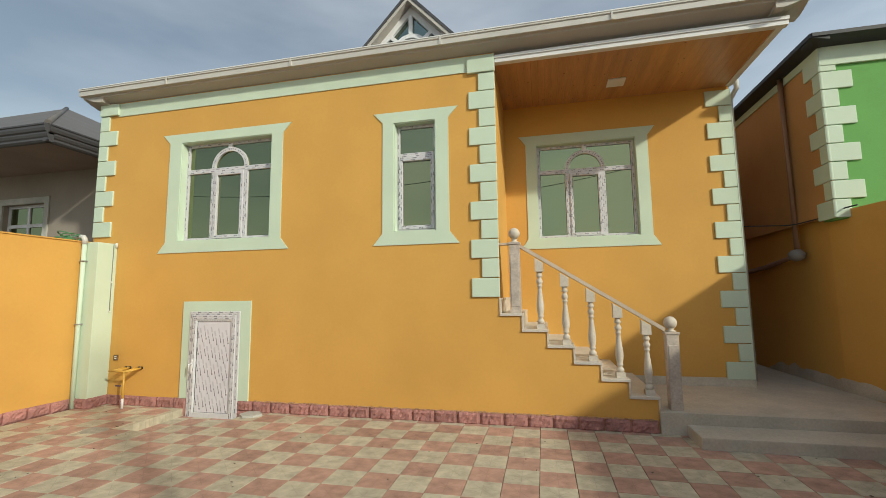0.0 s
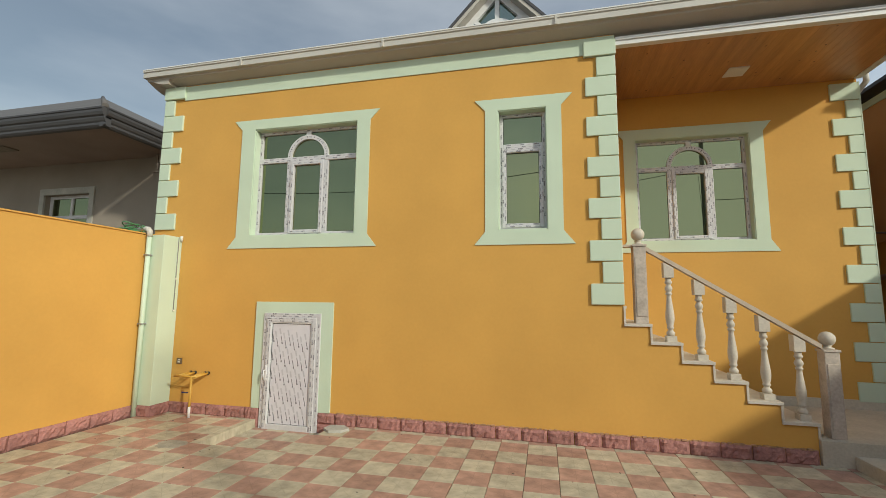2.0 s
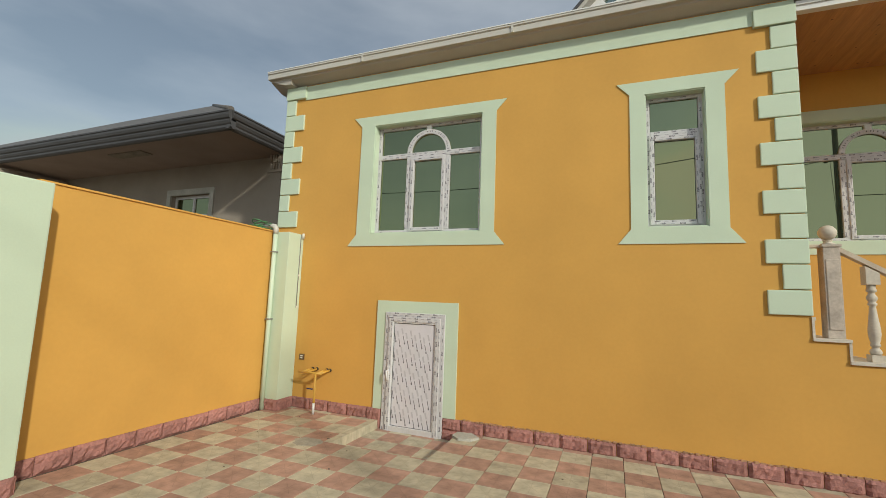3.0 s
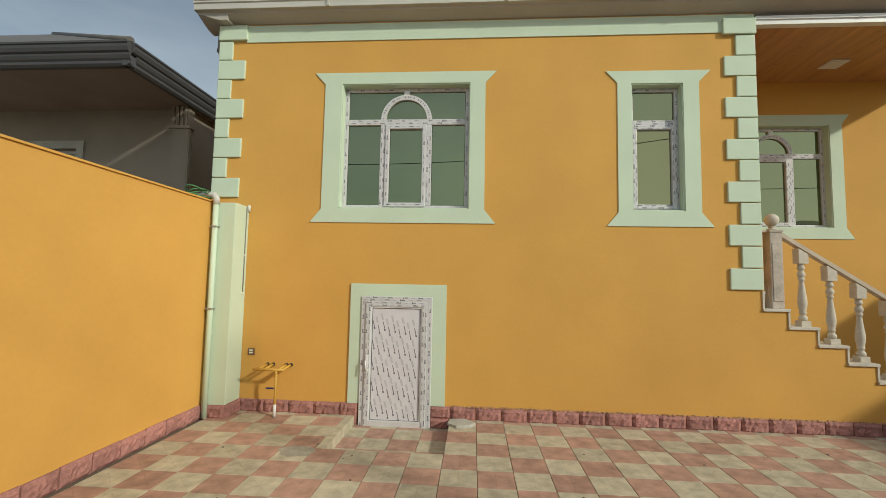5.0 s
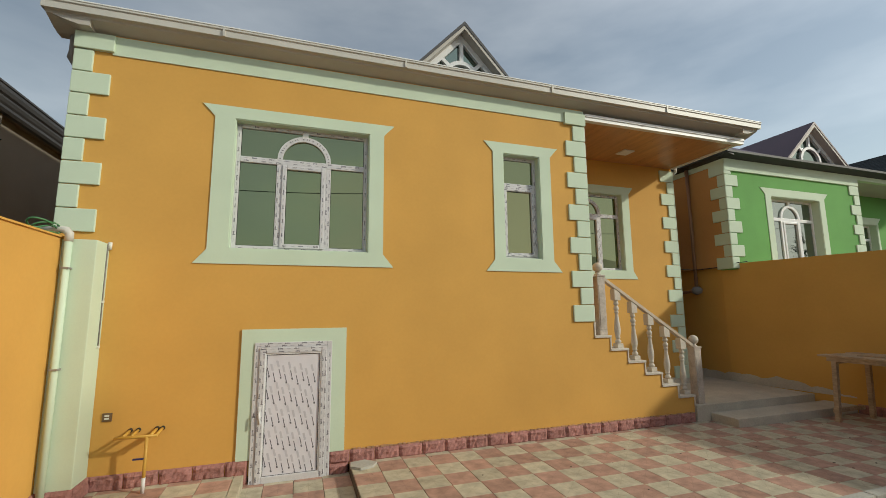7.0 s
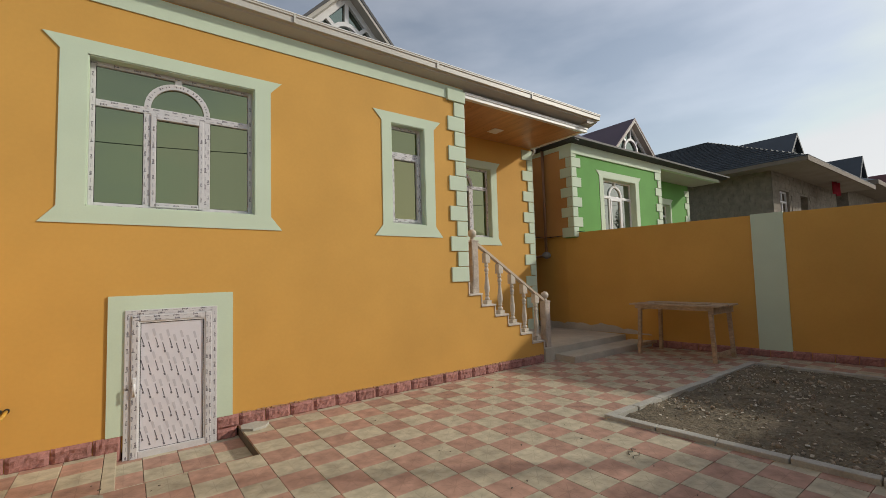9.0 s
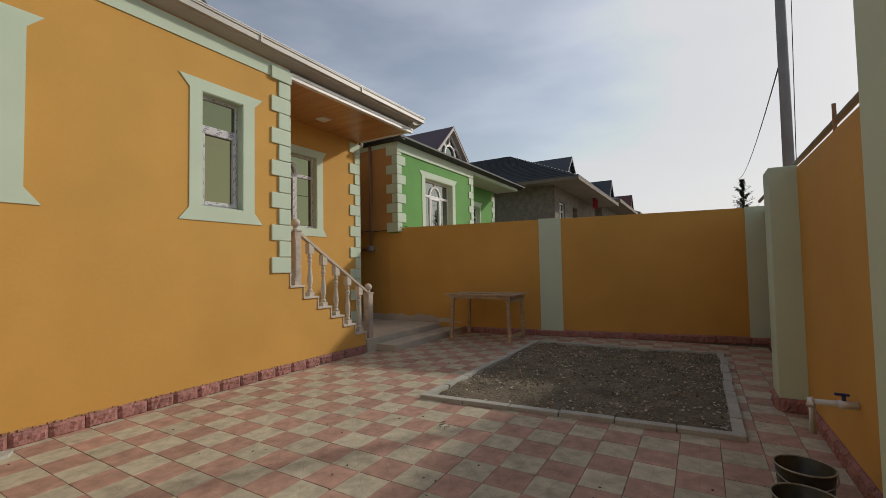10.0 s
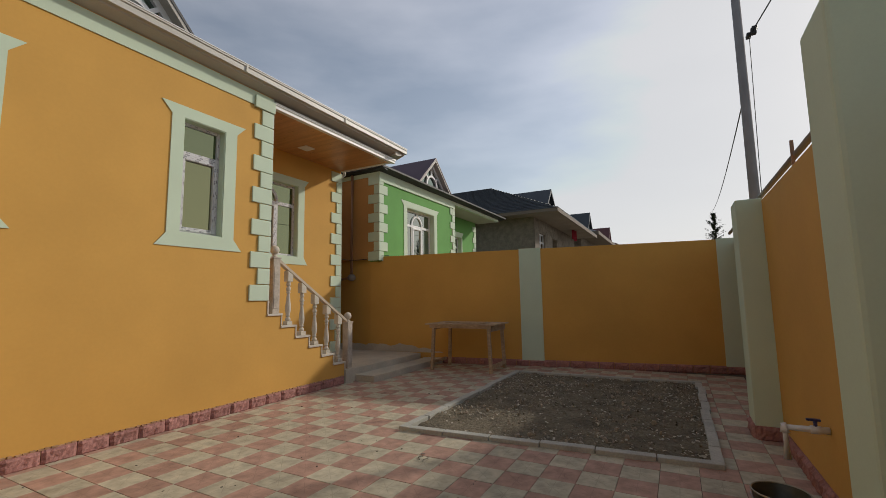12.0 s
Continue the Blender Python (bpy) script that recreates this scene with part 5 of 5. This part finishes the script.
part("window_surround", boxes((NW[0] - 0.12, NW[0], NY - 0.03, NY + 0.004, 2.2, 3.74), (NW[1], NW[1] + 0.12, NY - 0.03, NY + 0.004, 2.2, 3.74), (NW[0], NW[1], NY - 0.03, NY + 0.004, 3.61, 3.74)), "curb", nh, "pale stone window surround")
x0, x1, z0, z1 = NW
part("window_frame", boxes((x0, x0 + 0.06, NY + 0.1, NY + 0.16, z0, z1), (x1 - 0.06, x1, NY + 0.1, NY + 0.16, z0, z1), (x0 + 0.06, x1 - 0.06, NY + 0.1, NY + 0.16, z1 - 0.06, z1), (x0 + 0.06, x1 - 0.06, NY + 0.1, NY + 0.16, 3.12, 3.19), (-10.53, -10.47, NY + 0.1, NY + 0.16, z0, 3.12), (-10.53, -10.47, NY + 0.1, NY + 0.16, 3.19, z1 - 0.06)), "film", nh)
part("window_pane", boxes((x0, x1, NY + 0.125, NY + 0.13, z0, z1)), "glass", nh)
part("soffit", boxes((-24.0, -7.85, 5.65, NY + 0.3, 4.262, 4.287), (-8.0, -7.85, NY + 0.3, 14.0, 4.262, 4.287)), mat("beige_soffit", (0.30, 0.23, 0.19), 0.8), nh, "beige boarded soffit")
part("soffit_vent", boxes((-11.6, -10.6, 6.0, 6.25, 4.242, 4.261)), "block", nh)
bm = bmesh.new()
npf = [(0.06, 4.17), (0.035, 4.20), (0.035, 4.235), (0.015, 4.26), (0.0, 4.30), (0.0, 4.325), (-0.025, 4.345), (-0.04, 4.39), (-0.04, 4.43), (-0.055, 4.44), (-0.055, 4.465), (0.0, 4.47), (0.12, 4.47), (0.12, 4.17)]
prism(bm, [(5.60 + a, z + 0.08) for a, z in npf], "x", -24.0, -7.80)
prism(bm, [(-7.80 - a, z + 0.08) for a, z in npf], "y", 5.63, 14.0)
part("fascia", bm, "roof", nh, "dark moulded metal fascia")
part("roof", hip_roof(bmesh.new(), -24.0, -7.79, 5.59, 14.4, 4.552, 7.4, inset=5.9), "shingle", nh, "weathered grey-brown metal roof slopes")
part("hip_cap", tube(bmesh.new(), [(-7.81, 5.61, 4.57), (-13.69, 9.995, 7.41)], 0.05, 8), "shingle", nh, "rounded hip capping")

# ---- tree beyond the wall ----
tr = thing("tree", "small dark conifer with a ragged crown far beyond the wall", "tree")
tx, ty = 20.0, -1.75
part("trunk", tube(bmesh.new(), [(tx, ty, -0.03), (tx + 0.05, ty, 2.6), (tx + 0.2, ty, 5.2)], 0.13, 8, 0.02), "bark", tr)
bm = bmesh.new()
rt = random.Random(9)
limbs = [(rt.random() ** 0.8, rt.random() * 6.283, rt.uniform(0.6, 1.25)) for _ in range(70)]
for k in range(2400):
    h, a, reach = limbs[k % 70]
    rad = (0.80 * (1 - h) ** 0.75 + 0.09) * reach
    f = rt.random() ** 0.7
    q = rad * f
    p = Vector((tx + 0.2 * h + q * math.cos(a) + rt.uniform(-0.05, 0.05), ty + q * math.sin(a) + rt.uniform(-0.05, 0.05), 2.2 + 3.1 * h + 0.25 * f * reach + rt.uniform(-0.06, 0.06)))
    s = rt.uniform(0.05, 0.14)
    d = Vector((math.cos(a), math.sin(a), rt.uniform(0.1, 0.9))).normalized() * s
    sd = d.cross(Vector((0, 0, 1))).normalized() * s * 0.35
    bm.faces.new([bm.verts.new(p - sd), bm.verts.new(p + d * 0.6), bm.verts.new(p + sd), bm.verts.new(p - d * 0.4 + Vector((0, 0, s * 0.3)))])
tagged(part("crown", bm, "leaf", tr, "sparse dark needles"), kind="stuff")

# ---- small litter on the tiles ----
bm = bmesh.new()
rl = random.Random(12)
for k in range(140):
    x, y = rl.uniform(-6.1, 3.6), rl.uniform(-0.4, 5.4)
    if -0.4 < x < 4.0 and -0.2 < y < 3.2 or PIT[0] < x < PIT[1] and y > PIT[2]:
        continue
    s = rl.uniform(0.003, 0.010)
    bmesh.ops.create_icosphere(bm, subdivisions=1, radius=1, matrix=Matrix.Translation((x, y, s * 0.4)) @ Matrix.Rotation(rl.random() * 3, 4, "Z") @ Matrix.Diagonal((s * rl.uniform(1, 2.2), s, s * 0.5, 1)))
put("crumbs", bm, "grout", kind="stuff", label="small crumbs of mortar and grit on the tiles", category="debris")

def patch(bm, cx, cy, rx, ry, z, h, seed, n=22):
    """A thin smear with a ragged outline and a domed top."""
    r = random.Random(seed)
    rings = []
    for k, (f, zz) in enumerate(((1.0, 0.0), (0.9, 0.6), (0.5, 1.0))):
        ring = []
        for i in range(n):
            a = 6.2832 * i / n
            w = f * (1 + 0.35 * noise.noise(Vector((2 * math.cos(a), 2 * math.sin(a), seed * 3.1))) + r.uniform(-0.05, 0.05))
            ring.append(bm.verts.new((cx + rx * w * math.cos(a), cy + ry * w * math.sin(a), z + h * zz)))
        rings.append(ring)
    for p, q in zip(rings, rings[1:]):
        for i in range(n):
            bm.faces.new((p[i], p[(i + 1) % n], q[(i + 1) % n], q[i]))
    bm.faces.new(rings[-1])


ws = thing("wall_stain", "ragged grey cement splash along the foot of the orange wall", "stain")
bm = bmesh.new()
rw = random.Random(8)
low, high = [], []
for k in range(46):
    yy = 5.05 + 0.085 * k
    hh = 0.236 + (0.16 * min(1.0, k / 10) + 0.07 * noise.noise(Vector((k * 0.35, 2, 0))) + rw.uniform(-0.012, 0.012)) * min(1.0, (46 - k) / 6)
    low.append(bm.verts.new((wall_x(yy) - 0.006, yy, 0.225)))
    high.append(bm.verts.new((wall_x(yy) - 0.004, yy, max(hh, 0.24))))
for k in range(45):
    bm.faces.new((low[k], low[k + 1], high[k + 1], high[k]))
part("splash", bm, "cement", ws)
sm = thing("cement_smear", "dried grey cement smears on the tiles by the basement door", "stain")
bm = bmesh.new()
patch(bm, -4.90, 4.45, 0.17, 0.13, -0.001, 0.004, 3)
part("smear", bm, "smear", sm)
part("tile_strip", boxes((-4.764, -4.674, 4.536, YF - 0.004, -0.12, -0.0015), bevel=0.003), "cream", floor, "narrow cut strip of cream tile")
bt = thing("broken_tile", "broken piece of pale stone lying beside the door recess", "tile")
bm = bmesh.new()
prism(bm, [(-3.60, 5.30), (-3.50, 5.22), (-3.36, 5.26), (-3.30, 5.36), (-3.42, 5.47), (-3.58, 5.44)], "z", 0.0, 0.028)
part("piece", bm, "curb", bt)
tw = thing("bent_wire", "short bent piece of dark wire lying on a tile", "wire")
part("wire", tube(bmesh.new(), [(-1.04, 2.36, 0.004), (-1.0, 2.40, 0.006), (-0.96, 2.375, 0.005), (-0.93, 2.41, 0.012), (-0.89, 2.39, 0.004)], 0.0035, 6), "bucket", tw)
bm = bmesh.new()
tube(bm, [(-1.08, 2.30, 0.003), (-1.02, 2.33, 0.003), (-0.98, 2.30, 0.004), (-0.92, 2.335, 0.003)], 0.0025, 5)
part("wire", bm, "bucket", tw)

# ---- pieces: plinth stones and floor tiles ----
stone_meshes = []
for k in range(7):
    r = random.Random(50 + k)
    bm = bmesh.new()
    nx, nz = 9, 5
    vv = {}
    for i in range(nx + 1):
        for j in range(nz + 1):
            e = i in (0, nx) or j in (0, nz)
            dpt = 0.012 if e else 0.034 + 0.016 * noise.noise(Vector((i * 0.9 + k * 7, j * 0.9, 0))) + r.uniform(-0.004, 0.004)
            vv[i, j] = bm.verts.new((i / nx, -dpt, j / nz))
    for i in range(nx):
        for j in range(nz):
            bm.faces.new((vv[i, j], vv[i + 1, j], vv[i + 1, j + 1], vv[i, j + 1]))
    ring = [vv[i, 0] for i in range(nx + 1)] + [vv[nx, j] for j in range(1, nz + 1)] + [vv[i, nz] for i in range(nx - 1, -1, -1)] + [vv[0, j] for j in range(nz - 1, 0, -1)]
    back = [bm.verts.new((v.co.x, 0.004, v.co.z)) for v in ring]
    for i in range(len(ring)):
        bm.faces.new((ring[i], back[i], back[(i + 1) % len(ring)], ring[(i + 1) % len(ring)]))
    bmesh.ops.recalc_face_normals(bm, faces=bm.faces)
    me = bpy.data.meshes.new("plinth_stone")
    bm.to_mesh(me)
    bm.free()
    me.materials.append(M["stone"])
    stone_meshes.append(me)


def stones(parent, p, q, z0=-0.02, z1=0.135, length=0.287, seed=0):
    """A row of rock-faced stones from p to q; the open side is on the right of the way from p to q."""
    r = random.Random(seed)
    p, q = Vector((*p, 0)), Vector((*q, 0))
    L = (q - p).length
    n = max(1, round(L / length))
    d = (q - p) / L
    ang = math.atan2(d.y, d.x)
    for i in range(n):
        ob = new("plinth_block", stone_meshes[r.randrange(7)])
        o = p + d * (L * i / n + 0.003)
        ob.matrix_world = Matrix.Translation((o.x, o.y, z0)) @ Matrix.Rotation(ang, 4, "Z") @ Matrix.Diagonal((L / n - 0.007, 1, z1 - z0 + r.uniform(-0.004, 0.002), 1))
        ob.parent = parent


stones(front, (-6.05, YF), (-4.86, YF), seed=1)
stones(front, (-4.86, YF), (-4.64, YF), z0=-0.125, seed=2)
stones(front, (-3.82, YF), (-3.60, YF), z0=-0.125, z1=0.0, seed=3)
stones(front, (-3.82, YF), (-3.58, YF), z0=0.0, seed=8)
stones(front, (-3.58, YF), (1.53, YF), seed=4)
stones(west_wall, (-6.33, 2.51), (-6.33, 5.24), seed=5)
bm = bmesh.new()
rp = random.Random(63)
for k in range(96):
    x = -3.55 + k * 0.053
    box(bm, x, x + rp.uniform(0.03, 0.053), YF - rp.uniform(0.012, 0.026), YF + 0.002, 0.130, 0.138 + rp.uniform(0.0, 0.010))
tagged(part("plinth_mortar", bm, "plinthtop", front), kind="stuff")
# turned so that the rough side faces the yard
for o in [o for o in west_wall.children if o.name.startswith("plinth_block")]:
    m = o.matrix_world.copy()
    sx, sz = m.to_scale().x, m.to_scale().z
    o.matrix_world = Matrix.Translation(m.translation + Vector((0, 0, 0))) @ Matrix.Rotation(radians(90), 4, "Z") @ Matrix.Diagonal((sx, 1, sz, 1))
stones(west_wall, (-6.33, 5.24), (-6.045, 5.24), seed=6)
stones(west_wall, (-6.055, 5.24), (-6.055, 5.54), seed=7)
stones(west_wall, (-6.0, 2.03), (-6.0, 2.51), seed=9)
stones(west_wall, (-6.0, 2.51), (-6.33, 2.51), seed=10)
stones(east_wall, (wall_x(5.05), 5.05), (wall_x(-0.92), -0.92), seed=11)
stones(near_wall, (5.28, -0.935), (1.42, -0.751), seed=12)
stones(near_wall, (1.42, -0.515), (1.0, -0.515), seed=13)
stones(near_wall, (1.0, -0.515), (1.0, -0.75), seed=14)
stones(near_wall, (1.0, -0.75), (-2.07, -0.75), seed=15)


def tile_mesh(material):
    bm = boxes((0.0022, TILE_X - 0.0022, 0.0022, TILE_Y - 0.0022, -0.022, 0.0), bevel=0.0)
    top = [f for f in bm.faces if f.normal.z > 0.9]
    bmesh.ops.inset_region(bm, faces=top, thickness=0.003, depth=0.0)
    for v in bm.verts:
        if v.co.z > -0.01 and (v.co.x < 0.004 or v.co.x > TILE_X - 0.004 or v.co.y < 0.004 or v.co.y > TILE_Y - 0.004):
            v.co.z -= 0.002
    me = bpy.data.meshes.new("tile")
    bm.to_mesh(me)
    bm.free()
    me.materials.append(M[material])
    return me


tiles = [tile_mesh("cream"), tile_mesh("pink")]
rt = random.Random(77)


def half(poly, p, q, side, off=0.0):
    """The part of a convex outline on one side of the line from p to q."""
    d = Vector((q[0] - p[0], q[1] - p[1])).normalized()
    h = [side * (d.x * (y - p[1]) - d.y * (x - p[0]) - off) for x, y in poly]
    out = []
    for k, (a, ha) in enumerate(zip(poly, h)):
        b, hb = poly[(k + 1) % len(poly)], h[(k + 1) % len(poly)]
        if ha >= 0:
            out.append(a)
        if ha * hb < 0:
            t = ha / (ha - hb)
            out.append((a[0] + t * (b[0] - a[0]), a[1] + t * (b[1] - a[1])))
    return out


def area(poly):
    return 0.5 * abs(sum(a[0] * b[1] - a[1] * b[0] for a, b in zip(poly, poly[1:] + poly[:1])))


def outside_bed(poly):
    """The pieces of a tile that lie outside the bed's edging."""
    out = []
    for k in range(4):
        p, q = BED[k], BED[(k + 1) % 4]
        piece = half(poly, p, q, -1, 0.03)
        if len(piece) > 2 and area(piece) > 1e-4:
            out.append(piece)
        poly = half(poly, p, q, 1, 0.03)
        if len(poly) < 3 or area(poly) < 1e-5:
            return out, False
    return out, True


joined = [bmesh.new(), bmesh.new()]
for i in range(-9, 29):
    for j in range(-19, 4):
        x, y = TX + i * TILE_X, TY + j * TILE_Y
        cx, cy = x + TILE_X / 2, y + TILE_Y / 2
        if cx > wall_x(cy) + 0.1 or cy < -0.95 or cy > 5.60:
            continue
        pit = PIT[0] < cx < PIT[1] and cy > PIT[2]
        col = (i + j) % 2
        z = (-0.104 if pit else 0.0) + rt.uniform(-0.0012, 0.0012)
        g = 0.0022
        sq = [(x + g, y + g), (x + TILE_X - g, y + g), (x + TILE_X - g, y + TILE_Y - g), (x + g, y + TILE_Y - g)]
        pieces, touched = outside_bed(sq)
        if touched:
            for piece in pieces:
                prism(joined[col], piece, "z", z - 0.022, z - 0.001)
        elif 1.9 < cy and cx < 1.2:
            ob = new("tile", tiles[col])
            ob.matrix_world = Matrix.Translation((x, y, z)) @ Matrix.Rotation(rt.uniform(-0.003, 0.003), 4, "Z")
            ob.parent = floor
        else:
            box(joined[col], x + g, x + TILE_X - g, y + g, y + TILE_Y - g, z - 0.022, z - 0.001)
for col in (0, 1):
    o = part("far_tiles", joined[col], ("cream", "pink")[col], floor)
    tagged(o, kind="stuff")
